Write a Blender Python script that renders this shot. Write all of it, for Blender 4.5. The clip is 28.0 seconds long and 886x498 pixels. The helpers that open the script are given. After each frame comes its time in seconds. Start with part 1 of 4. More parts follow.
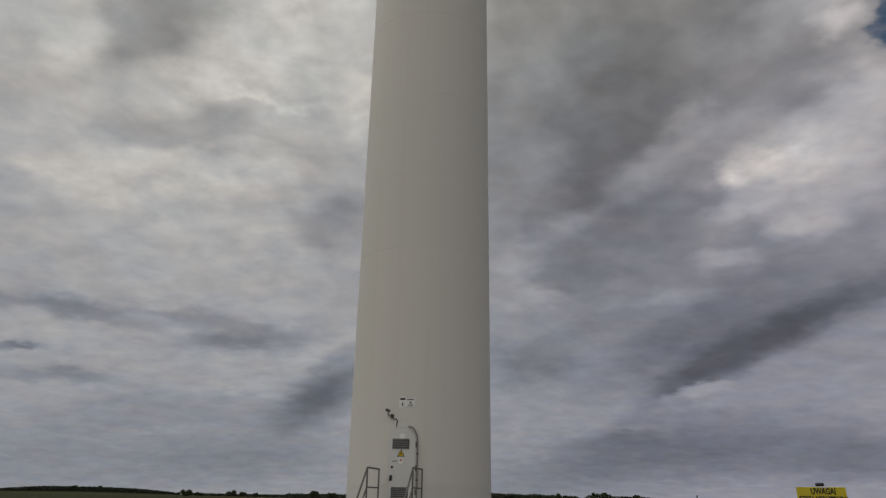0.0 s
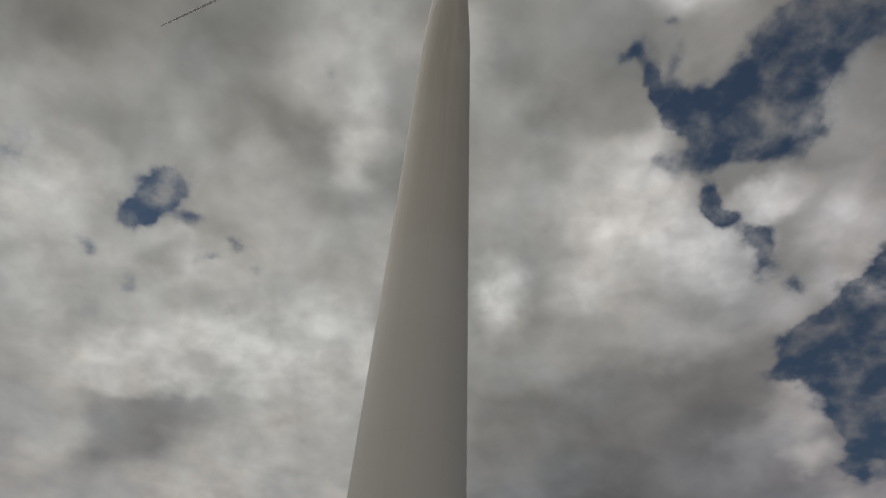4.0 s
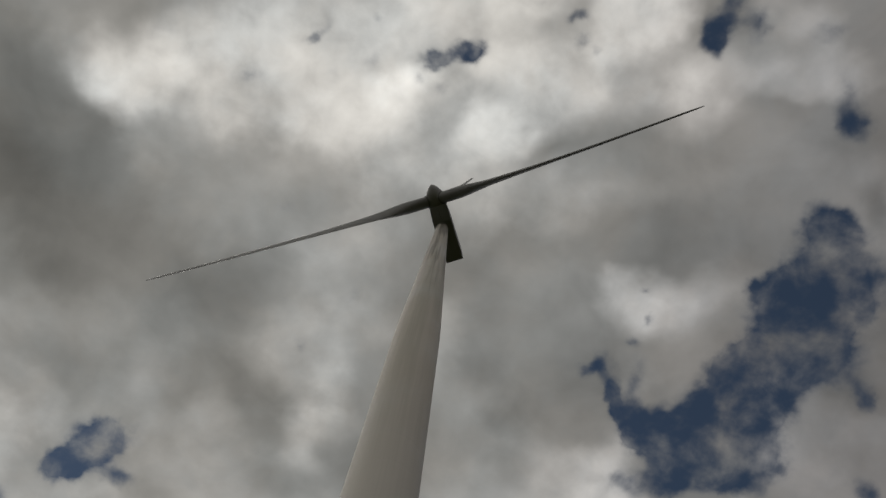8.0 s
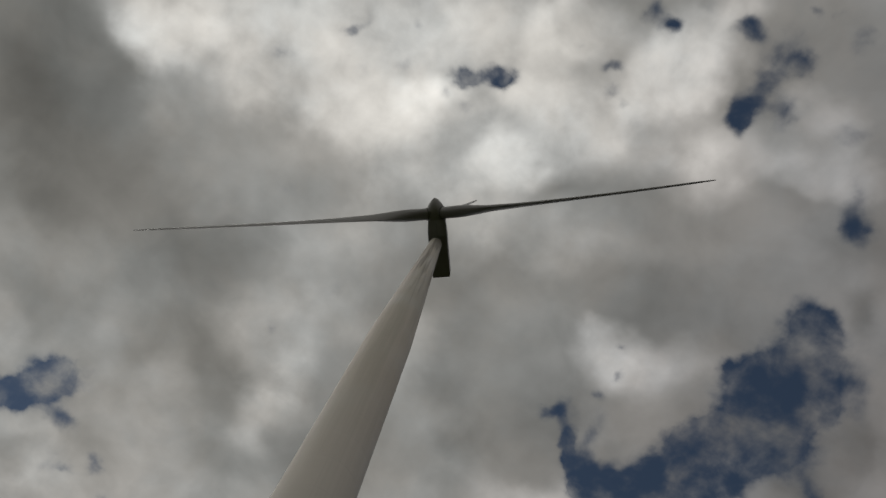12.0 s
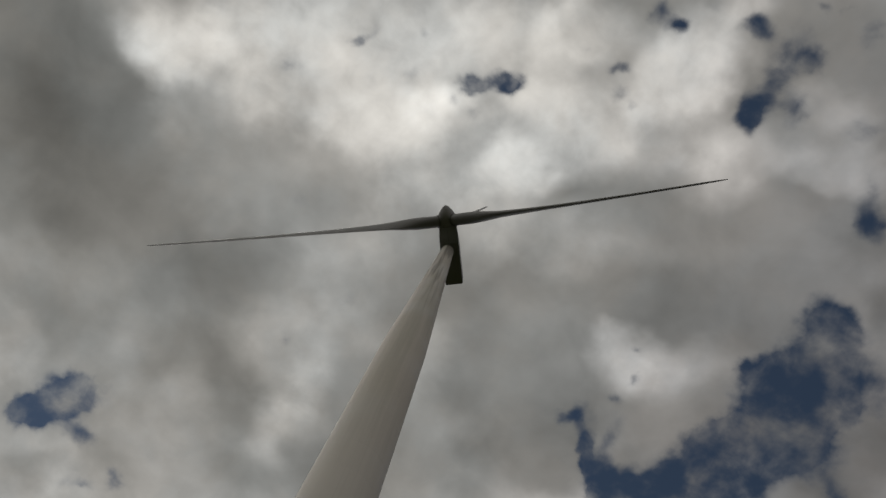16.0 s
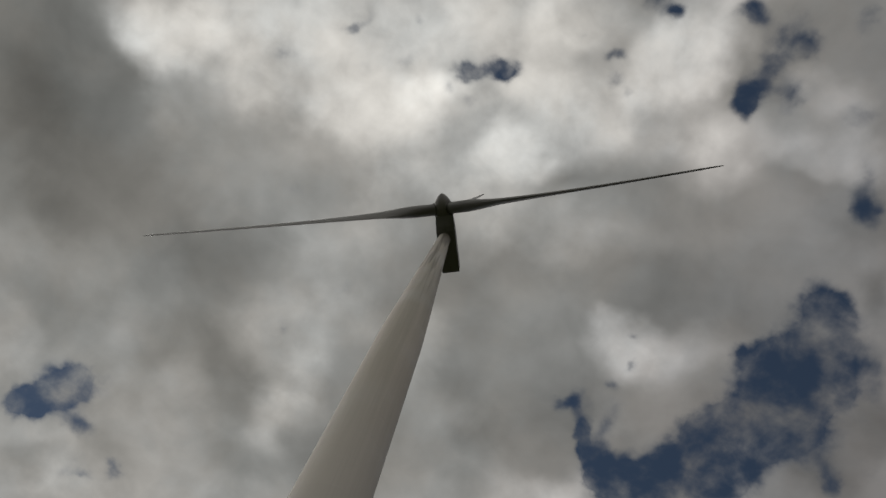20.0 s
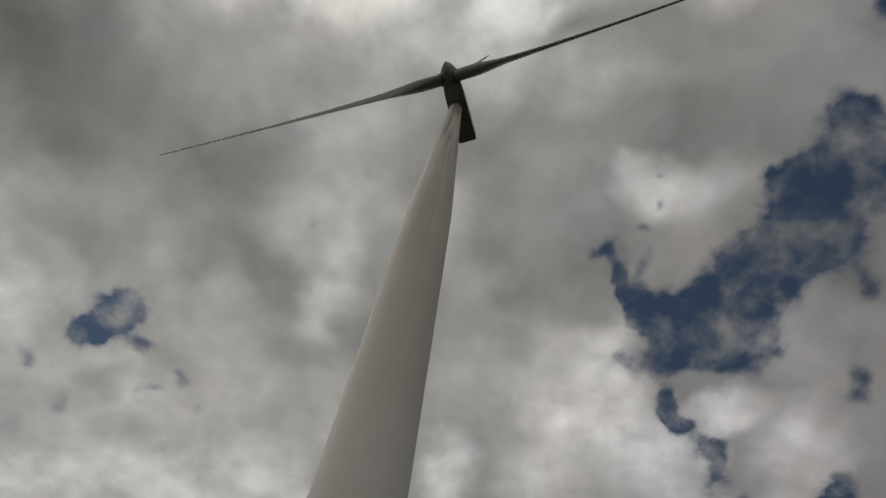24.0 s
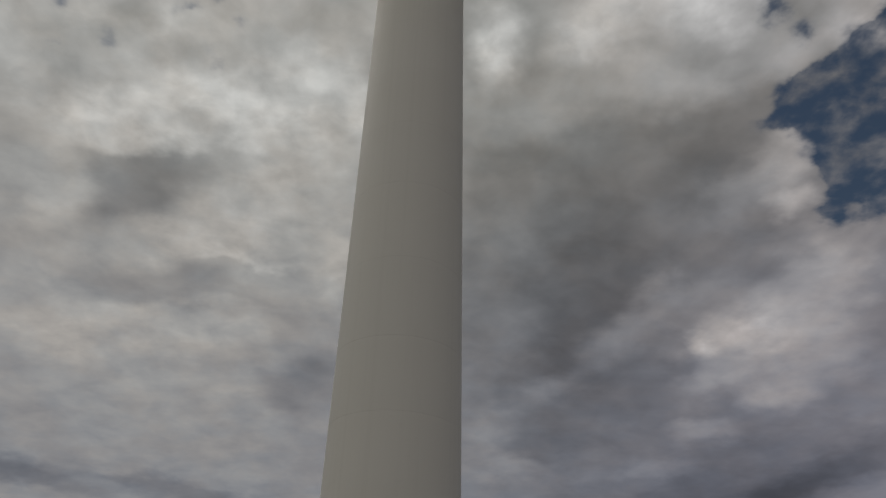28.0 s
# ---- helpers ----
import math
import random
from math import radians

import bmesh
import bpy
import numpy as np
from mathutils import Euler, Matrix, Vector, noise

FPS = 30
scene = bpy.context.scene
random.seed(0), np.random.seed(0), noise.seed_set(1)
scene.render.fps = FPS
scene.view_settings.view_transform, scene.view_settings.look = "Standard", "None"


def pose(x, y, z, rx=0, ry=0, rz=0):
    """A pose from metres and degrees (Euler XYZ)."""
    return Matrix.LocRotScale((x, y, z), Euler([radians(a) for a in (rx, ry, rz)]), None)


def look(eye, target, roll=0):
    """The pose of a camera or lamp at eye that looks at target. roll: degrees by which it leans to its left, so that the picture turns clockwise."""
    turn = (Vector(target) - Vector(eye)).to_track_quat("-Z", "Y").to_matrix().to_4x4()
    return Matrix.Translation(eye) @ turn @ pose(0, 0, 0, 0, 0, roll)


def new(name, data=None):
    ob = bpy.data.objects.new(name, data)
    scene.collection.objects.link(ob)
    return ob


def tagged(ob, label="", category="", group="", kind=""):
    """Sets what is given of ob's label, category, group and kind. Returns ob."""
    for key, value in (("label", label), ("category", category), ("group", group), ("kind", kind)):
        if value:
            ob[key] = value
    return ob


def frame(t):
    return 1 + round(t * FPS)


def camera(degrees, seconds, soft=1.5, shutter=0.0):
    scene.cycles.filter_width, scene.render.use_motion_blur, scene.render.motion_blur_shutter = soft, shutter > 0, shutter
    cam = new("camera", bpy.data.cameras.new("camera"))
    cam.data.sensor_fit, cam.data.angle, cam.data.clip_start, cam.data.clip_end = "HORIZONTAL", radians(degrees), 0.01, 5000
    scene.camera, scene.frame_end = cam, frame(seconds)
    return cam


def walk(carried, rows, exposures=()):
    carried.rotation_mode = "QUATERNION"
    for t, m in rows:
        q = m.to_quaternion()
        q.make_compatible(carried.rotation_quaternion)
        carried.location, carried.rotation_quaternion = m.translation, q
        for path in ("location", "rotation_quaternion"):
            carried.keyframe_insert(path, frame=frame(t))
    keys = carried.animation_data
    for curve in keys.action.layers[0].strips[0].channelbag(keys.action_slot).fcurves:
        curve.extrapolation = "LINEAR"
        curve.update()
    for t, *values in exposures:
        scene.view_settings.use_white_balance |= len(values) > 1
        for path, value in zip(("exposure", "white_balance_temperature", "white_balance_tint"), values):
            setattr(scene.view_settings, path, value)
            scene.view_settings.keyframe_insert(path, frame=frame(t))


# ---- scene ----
from math import cos, pi, sin, tau

# ---- camera: a person stands still and tilts the camera up the turbine and down again ----
cam = camera(64.5, 28.0, 1.4)
walk(cam, [
    (0.0, pose(0, 0, 1.6, 109.59, -0.92, -1.86)),
    (0.5, pose(0, 0, 1.6, 114.13, -1.26, -1.23)),
    (1.0, pose(0, 0, 1.6, 117.19, -2.00, -2.13)),
    (1.5, pose(0, 0, 1.6, 121.44, -1.71, -1.72)),
    (2.0, pose(0, 0, 1.6, 126.45, -2.15, -1.62)),
    (2.5, pose(0, 0, 1.6, 129.47, -1.90, -2.27)),
    (3.0, pose(0, 0, 1.6, 132.94, -1.15, -3.87)),
    (3.5, pose(0, 0, 1.6, 138.15, -1.94, -4.09)),
    (5.5, pose(0, 0, 1.6, 154.17, -2.68, -8.58)),
    (6.0, pose(0, 0, 1.6, 158.75, -3.28, -10.46)),
    (6.5, pose(0, 0, 1.6, 163.11, -2.92, -11.86)),
    (7.0, pose(0, 0, 1.6, 165.51, -2.73, -11.69)),
    (7.5, pose(0, 0, 1.6, 165.75, -2.57, -11.94)),
    (8.0, pose(0, 0, 1.6, 166.46, -2.65, -12.73)),
    (8.5, pose(0, 0, 1.6, 166.60, -2.47, -12.61)),
    (9.0, pose(0, 0, 1.6, 166.23, -2.53, -12.46)),
    (9.5, pose(0, 0, 1.6, 166.63, -2.38, -13.33)),
    (10.0, pose(0, 0, 1.6, 168.20, -3.26, -16.71)),
    (10.5, pose(0, 0, 1.6, 167.84, -3.51, -19.09)),
    (11.0, pose(0, 0, 1.6, 168.54, -4.32, -22.91)),
    (11.5, pose(0, 0, 1.6, 168.96, -4.61, -24.64)),
    (12.0, pose(0, 0, 1.6, 168.49, -4.62, -24.97)),
    (12.5, pose(0, 0, 1.6, 168.68, -5.17, -25.72)),
    (14.5, pose(0, 0, 1.6, 168.89, -5.22, -25.12)),
    (15.0, pose(0, 0, 1.6, 169.11, -5.21, -24.55)),
    (15.5, pose(0, 0, 1.6, 168.97, -5.28, -23.58)),
    (16.0, pose(0, 0, 1.6, 168.93, -5.27, -23.27)),
    (16.5, pose(0, 0, 1.6, 168.79, -5.30, -23.37)),
    (17.0, pose(0, 0, 1.6, 168.73, -5.22, -23.48)),
    (17.5, pose(0, 0, 1.6, 168.66, -4.85, -23.08)),
    (18.0, pose(0, 0, 1.6, 168.54, -4.97, -23.01)),
    (18.5, pose(0, 0, 1.6, 168.79, -4.91, -23.20)),
    (19.0, pose(0, 0, 1.6, 168.79, -4.79, -23.09)),
    (19.5, pose(0, 0, 1.6, 168.28, -4.76, -22.90)),
    (20.0, pose(0, 0, 1.6, 167.93, -4.92, -22.94)),
    (20.5, pose(0, 0, 1.6, 167.57, -5.22, -23.12)),
    (22.5, pose(0, 0, 1.6, 164.94, -4.24, -19.66)),
    (23.0, pose(0, 0, 1.6, 162.16, -4.29, -17.74)),
    (23.5, pose(0, 0, 1.6, 159.11, -3.93, -15.07)),
    (24.0, pose(0, 0, 1.6, 156.81, -3.93, -13.54)),
    (24.5, pose(0, 0, 1.6, 153.28, -3.58, -10.92)),
    (25.0, pose(0, 0, 1.6, 148.88, -2.63, -8.92)),
    (25.5, pose(0, 0, 1.6, 144.94, -2.78, -8.25)),
    (26.0, pose(0, 0, 1.6, 140.82, -2.82, -7.94)),
    (26.5, pose(0, 0, 1.6, 137.02, -2.53, -7.59)),
    (27.0, pose(0, 0, 1.6, 131.90, -1.46, -6.66)),
    (27.5, pose(0, 0, 1.6, 127.16, -1.68, -5.38)),
    (28.0, pose(0, 0, 1.6, 122.85, -1.25, -4.39)),
], exposures=[
    (0.0, 0.56), (1.0, 0.40), (2.0, 0.24), (3.0, 0.13), (6.0, 0.18), (7.0, 0.06), (8.0, -0.02), (20.0, -0.03), (23.0, -0.03), (24.0, 0.06), (28.0, 0.10),
])

# ---- sky and sun ----
SUN_AZ, SUN_EL = -57, 57          # degrees right of the view ahead (+y), and above the horizon

# the cloud layer, from its wide banks to its small heads: x, y of the sky's direction seen from below (x/(1+z), y/(1+z)),
# half width, half height, turn, light
CLOUDS_1 = (
    (-0.2441, 0.632, 0.2294, 0.2548, 5, 0.238),
    (-0.1745, 0.4177, 0.1828, 0.2029, 0, 0.353),
    (0.2408, 0.5931, 0.1832, 0.1924, -19, 0.134),
    (-0.18, 0.1844, 0.1657, 0.1662, -23, 0.235),
    (0.3195, 0.8822, 0.2096, 0.0336, -25, 0.106),
    (0.1942, 0.5159, 0.0859, 0.0752, -13, 0.116),
    (-0.323, 0.8529, 0.2092, 0.0299, 12, 0.172),
    (-0.0881, -0.0036, 0.1235, 0.0442, -23, 0.506),
    (-0.298, 0.4944, 0.0849, 0.0556, 10, 0.255),
    (0.155, 0.4576, 0.0871, 0.0538, -12, 0.148),
    (-0.4023, 0.8747, 0.1518, 0.0297, 19, 0.164),
    (0.1644, 0.6093, 0.0757, 0.0553, -53, 0.088),
    (0.1422, 0.0348, 0.0841, 0.041, -26, 0.227),
    (-0.2903, 0.1049, 0.0371, 0.0908, -24, 0.117),
    (-0.158, 0.2276, 0.0746, 0.0437, -6, 0.28),
    (-0.2249, 0.9273, 0.1122, 0.0274, 9, 0.146),
)
CLOUDS_2 = (
    (-0.0997, 0.3115, 0.0587, 0.0512, -1, 0.312),
    (0.3, 0.7401, 0.1112, 0.0265, -46, 0.102),
    (-0.2495, 0.2338, 0.0688, 0.0425, -4, 0.297),
    (0.0775, 0.2894, 0.0395, 0.0639, -7, 0.312),
    (0.3745, 0.7157, 0.1277, 0.0196, -51, 0.06),
    (-0.0897, 0.1387, 0.0606, 0.0408, -23, 0.293),
    (-0.2283, 0.2733, 0.0734, 0.0308, 2, 0.321),
    (0.1553, 0.5674, 0.0611, 0.0355, -51, 0.105),
    (0.1251, 0.4055, 0.0676, 0.0312, -10, 0.259),
    (0.2586, 0.1161, 0.0494, 0.0385, -31, 0.153),
    (-0.2469, 0.1602, 0.0426, 0.0429, -22, 0.141),
    (0.177, 0.5123, 0.0514, 0.0346, -52, 0.105),
    (0.3254, 0.5017, 0.071, 0.025, -42, 0.214),
    (0.1866, 0.6918, 0.073, 0.0238, -39, 0.127),
    (-0.1083, 0.2379, 0.0457, 0.0361, -22, 0.181),
    (-0.152, 0.1732, 0.0448, 0.0363, -22, 0.178),
)
CLOUDS_3 = (
    (0.1982, 0.4302, 0.0509, 0.0309, -13, 0.148),
    (0.1465, 0.3013, 0.0427, 0.0361, -9, 0.482),
    (0.0864, 0.5071, 0.0299, 0.0503, -8, 0.157),
    (-0.1448, 0.4285, 0.057, 0.0263, 7, 0.449),
    (-0.1233, 0.8681, 0.0564, 0.0262, -26, 0.083),
    (-0.227, 0.4898, 0.0459, 0.0319, 8, 0.178),
    (0.3392, 0.58, 0.0622, 0.0234, -49, 0.238),
    (-0.302, 0.5898, 0.0515, 0.0267, 12, 0.321),
    (-0.2075, 0.6615, 0.0832, 0.016, 13, 0.266),
    (-0.2531, 0.0886, 0.0232, 0.0571, -24, 0.153),
    (0.3282, 0.5509, 0.0607, 0.0213, -37, 0.344),
    (0.0976, 0.6076, 0.0316, 0.0408, -9, 0.151),
    (-0.2144, 0.5682, 0.0895, 0.0143, 15, 0.201),
    (-0.2027, 0.6137, 0.0544, 0.0228, 6, 0.312),
    (0.2809, 0.4913, 0.0378, 0.0328, -16, 0.159),
    (-0.1981, 0.028, 0.0505, 0.0242, -24, 0.55),
)
CLOUDS_4 = (
    (0.4875, 0.8119, 0.0541, 0.0224, -32, 0.11),
    (-0.2063, 0.3507, 0.0777, 0.0154, 2, 0.321),
    (-0.0903, 0.6635, 0.0341, 0.0349, -27, 0.159),
    (-0.2129, 0.4818, 0.054, 0.022, 0, 0.178),
    (0.1325, 0.8224, 0.0525, 0.0225, -10, 0.123),
    (0.0817, 0.2028, 0.0398, 0.0292, -41, 0.201),
    (-0.0589, 0.0772, 0.0503, 0.0222, -23, 0.42),
    (0.2105, 0.3723, 0.0519, 0.0208, -13, 0.279),
    (-0.0972, 0.5507, 0.0352, 0.0304, 2, 0.273),
    (-0.3251, 0.5204, 0.0378, 0.0283, 13, 0.266),
    (-0.0818, 0.3577, 0.0396, 0.0268, -1, 0.312),
    (-0.2241, 0.5662, 0.0667, 0.0157, 7, 0.225),
    (0.3223, 0.775, 0.065, 0.0159, -46, 0.066),
    (0.2403, 0.4878, 0.0392, 0.026, -36, 0.148),
    (0.0406, 0.2022, 0.034, 0.0298, -10, 0.31),
    (-0.1615, 0.5328, 0.0738, 0.0137, 11, 0.348),
)
CLOUDS_5 = (
    (0.3402, 0.3511, 0.0216, 0.0468, -24, 0.156),
    (0.0728, 0.0673, 0.0447, 0.0225, -25, 0.339),
    (-0.0802, 0.4115, 0.0346, 0.0282, -1, 0.397),
    (0.1438, 0.082, 0.0445, 0.0217, -27, 0.181),
    (0.3107, 0.8482, 0.1224, 0.0078, -27, 0.146),
    (0.0744, -0.0111, 0.0426, 0.0217, -24, 0.431),
    (-0.1026, 0.6294, 0.0382, 0.024, -23, 0.232),
    (-0.0731, 0.2706, 0.0264, 0.0335, -22, 0.168),
    (-0.0703, 0.0398, 0.0417, 0.0205, -23, 0.588),
    (0.1868, 0.0605, 0.0403, 0.0212, -27, 0.162),
    (-0.2745, 0.3042, 0.0191, 0.0439, 5, 0.377),
    (0.0802, 0.1216, 0.0377, 0.0222, -26, 0.243),
    (-0.1168, 0.3568, 0.033, 0.0252, -5, 0.323),
    (0.195, 0.7664, 0.073, 0.0113, -29, 0.137),
    (0.0754, 0.2569, 0.0353, 0.0233, -11, 0.289),
    (0.1889, 0.0081, 0.0386, 0.0213, -26, 0.22),
)
CLOUDS_6 = (
    (-0.3795, 0.7366, 0.0827, 0.0099, 27, 0.232),
    (-0.154, 0.5058, 0.0349, 0.0234, 5, 0.333),
    (0.2139, 0.1459, 0.0359, 0.0226, -30, 0.171),
    (0.3515, 0.4982, 0.0311, 0.0259, -55, 0.222),
    (0.2631, 0.3807, 0.0322, 0.0249, -20, 0.159),
    (0.0845, 0.4987, 0.0284, 0.0282, -6, 0.178),
    (-0.2888, 0.478, 0.0288, 0.0278, 9, 0.321),
    (-0.0923, 0.3153, 0.0325, 0.0246, -6, 0.297),
    (-0.1995, 0.7912, 0.0628, 0.0127, 11, 0.127),
    (-0.048, 0.2744, 0.0328, 0.0241, -3, 0.348),
    (-0.1588, 0.0601, 0.0327, 0.0241, -23, 0.471),
    (0.2118, 0.3155, 0.0335, 0.0235, -11, 0.443),
    (-0.3665, 0.7122, 0.0759, 0.0103, 31, 0.142),
    (0.0276, -0.0117, 0.0363, 0.0213, -23, 0.525),
    (-0.0623, 0.2372, 0.0197, 0.0391, -7, 0.421),
    (0.2167, 0.6002, 0.0435, 0.0174, -39, 0.172),
)
CLOUDS_7 = (
    (0.1413, 0.3533, 0.0366, 0.0206, -9, 0.407),
    (0.0857, 0.2333, 0.0344, 0.0217, -26, 0.156),
    (-0.0685, 0.1165, 0.0364, 0.0204, -23, 0.348),
    (-0.2353, 0.251, 0.0314, 0.0234, -20, 0.209),
    (0.0123, -0.0621, 0.0353, 0.0203, -22, 0.556),
    (-0.0277, 0.2736, 0.0244, 0.0293, -23, 0.185),
    (0.0556, 0.1953, 0.027, 0.0259, -25, 0.195),
    (-0.1484, 0.1196, 0.0312, 0.0224, -23, 0.276),
    (0.0464, 0.1551, 0.0305, 0.0227, -25, 0.22),
    (-0.1999, 0.4479, 0.067, 0.0103, 4, 0.387),
    (0.1447, -0.0256, 0.0328, 0.0208, -24, 0.431),
    (0.2939, 0.2583, 0.0308, 0.0217, -48, 0.382),
    (0.0957, 0.1852, 0.0301, 0.0221, -26, 0.205),
    (0.2175, 0.0277, 0.0377, 0.0174, -27, 0.191),
    (0.241, 0.4395, 0.0245, 0.0265, -15, 0.116),
    (-0.3076, 0.0695, 0.0296, 0.0215, -25, 0.165),
)
CLOUDS_8 = (
    (-0.1233, 0.5763, 0.0481, 0.0131, 2, 0.271),
    (-0.1865, 0.3427, 0.0432, 0.0144, -18, 0.227),
    (0.0981, -0.0779, 0.026, 0.0238, -22, 0.537),
    (-0.2538, 0.7545, 0.0722, 0.0085, 24, 0.164),
    (0.0033, 0.0589, 0.0339, 0.0181, -24, 0.454),
    (-0.2818, 0.1825, 0.0199, 0.0306, -22, 0.209),
    (-0.3148, 0.5484, 0.034, 0.0179, 12, 0.287),
    (-0.1976, 0.0852, 0.0209, 0.0291, -23, 0.302),
    (0.2829, 0.4475, 0.029, 0.0207, -48, 0.204),
    (0.0242, 0.076, 0.0264, 0.0227, -24, 0.388),
    (-0.1513, 0.2866, 0.0307, 0.0194, -5, 0.333),
    (-0.1475, 0.2854, 0.0265, 0.022, -20, 0.293),
    (-0.1932, 0.3574, 0.0312, 0.0185, -2, 0.4),
    (0.4546, 0.7317, 0.0609, 0.0094, -38, 0.183),
    (-0.2463, 0.4202, 0.035, 0.0162, 6, 0.407),
    (0.3874, 0.5457, 0.0251, 0.0225, -23, 0.245),
)
CLOUDS_9 = (
    (-0.0567, -0.0292, 0.0328, 0.0172, -23, 0.582),
    (-0.2725, 0.284, 0.0306, 0.0184, -1, 0.395),
    (-0.0958, 0.2137, 0.0238, 0.0235, -7, 0.333),
    (-0.1437, 0.5621, 0.0451, 0.0123, 20, 0.28),
    (-0.077, 0.1378, 0.0242, 0.0229, -23, 0.339),
    (0.1897, 0.1462, 0.0314, 0.0176, -29, 0.243),
    (0.1232, 0.2812, 0.0232, 0.0236, -59, 0.361),
    (-0.0911, 0.1041, 0.024, 0.0227, -23, 0.276),
    (0.1185, 0.2197, 0.0287, 0.0189, -43, 0.226),
    (0.0119, 0.0291, 0.0295, 0.0182, -24, 0.664),
    (-0.0689, 0.1875, 0.0284, 0.0188, -23, 0.348),
    (0.0783, 0.254, 0.034, 0.0156, -6, 0.259),
    (0.2714, 0.1898, 0.0184, 0.0288, -16, 0.272),
    (0.0916, -0.0514, 0.0303, 0.0172, -23, 0.494),
    (0.2599, 0.8906, 0.0533, 0.0095, -17, 0.098),
    (0.1634, 0.2786, 0.0222, 0.0228, -9, 0.482),
)
CLOUDS_10 = (
    (0.2463, -0.0202, 0.0183, 0.0274, -27, 0.165),
    (0.2653, 0.3339, 0.0253, 0.0198, -14, 0.279),
    (0.0945, 0.7184, 0.0272, 0.0184, -27, 0.207),
    (-0.1664, 0.645, 0.0218, 0.0226, 7, 0.259),
    (-0.3914, 0.7754, 0.0618, 0.0078, 25, 0.151),
    (-0.1195, 0.8166, 0.0516, 0.0092, -16, 0.238),
    (0.36, 0.6003, 0.0279, 0.017, -44, 0.266),
    (0.1117, 0.1331, 0.0259, 0.0183, -26, 0.231),
    (0.2441, 0.5572, 0.0278, 0.017, -45, 0.187),
    (0.3116, 0.6016, 0.029, 0.0159, -51, 0.259),
    (0.3685, 0.5164, 0.0283, 0.0162, -39, 0.279),
    (0.3633, 0.4784, 0.0276, 0.0159, -43, 0.287),
    (0.1416, 0.67, 0.034, 0.0129, -30, 0.172),
    (0.1852, 0.1092, 0.0241, 0.0178, -28, 0.276),
    (0.1484, 0.2418, 0.0182, 0.0233, -13, 0.4),
    (-0.2173, 0.0506, 0.0241, 0.0172, -24, 0.575),
)
CLOUDS_11 = (
    (0.1106, 0.7508, 0.0403, 0.0101, -8, 0.213),
    (-0.0679, 0.5619, 0.0143, 0.0279, 0, 0.33),
    (0.1908, -0.0545, 0.0301, 0.0132, -24, 0.339),
    (-0.0979, 0.0559, 0.0262, 0.015, -23, 0.518),
    (0.1811, -0.1119, 0.0201, 0.0195, -22, 0.205),
    (0.3064, 0.3112, 0.02, 0.0191, -15, 0.377),
    (0.2942, 0.5031, 0.022, 0.0173, -18, 0.16),
    (0.1534, 0.1212, 0.0213, 0.0177, -27, 0.431),
    (-0.2923, 0.3624, 0.0237, 0.0159, 7, 0.344),
    (0.0609, 0.3678, 0.0163, 0.0228, -6, 0.449),
    (0.3014, 0.414, 0.0226, 0.0164, -17, 0.304),
    (0.294, 0.1307, 0.0258, 0.0143, -32, 0.13),
    (-0.0707, 0.3066, 0.0238, 0.0155, -21, 0.22),
    (-0.1524, 0.5494, 0.0573, 0.0064, 13, 0.363),
    (0.1243, 0.2642, 0.0199, 0.0183, -8, 0.344),
    (-0.1506, 0.2578, 0.0228, 0.0159, -21, 0.22),
)
CLOUDS_12 = (
    (-0.2132, 0.8424, 0.0391, 0.0091, 15, 0.232),
    (-0.0435, 0.4202, 0.0122, 0.0285, -2, 0.407),
    (0.3819, 0.7703, 0.0565, 0.0061, -37, 0.178),
    (-0.2934, 0.3525, 0.0205, 0.016, 1, 0.333),
    (0.2378, 0.0088, 0.0191, 0.0171, -27, 0.209),
    (0.1257, 0.2228, 0.0223, 0.0146, -27, 0.227),
    (0.0168, 0.1829, 0.015, 0.0215, -9, 0.333),
    (0.3166, 0.2723, 0.0135, 0.0237, -14, 0.348),
    (0.1794, 0.1708, 0.0227, 0.0139, -34, 0.248),
    (0.1665, 0.1548, 0.03, 0.0103, -12, 0.229),
    (0.1823, 0.1762, 0.0212, 0.0145, -29, 0.198),
    (-0.2981, 0.296, 0.0166, 0.0184, 0, 0.406),
    (-0.1445, 0.0004, 0.0214, 0.0141, -23, 0.506),
    (0.1072, -0.1121, 0.022, 0.0133, -21, 0.431),
    (0.2126, 0.1163, 0.02, 0.0145, -29, 0.22),
    (0.0398, -0.0735, 0.0205, 0.0139, -22, 0.404),
)
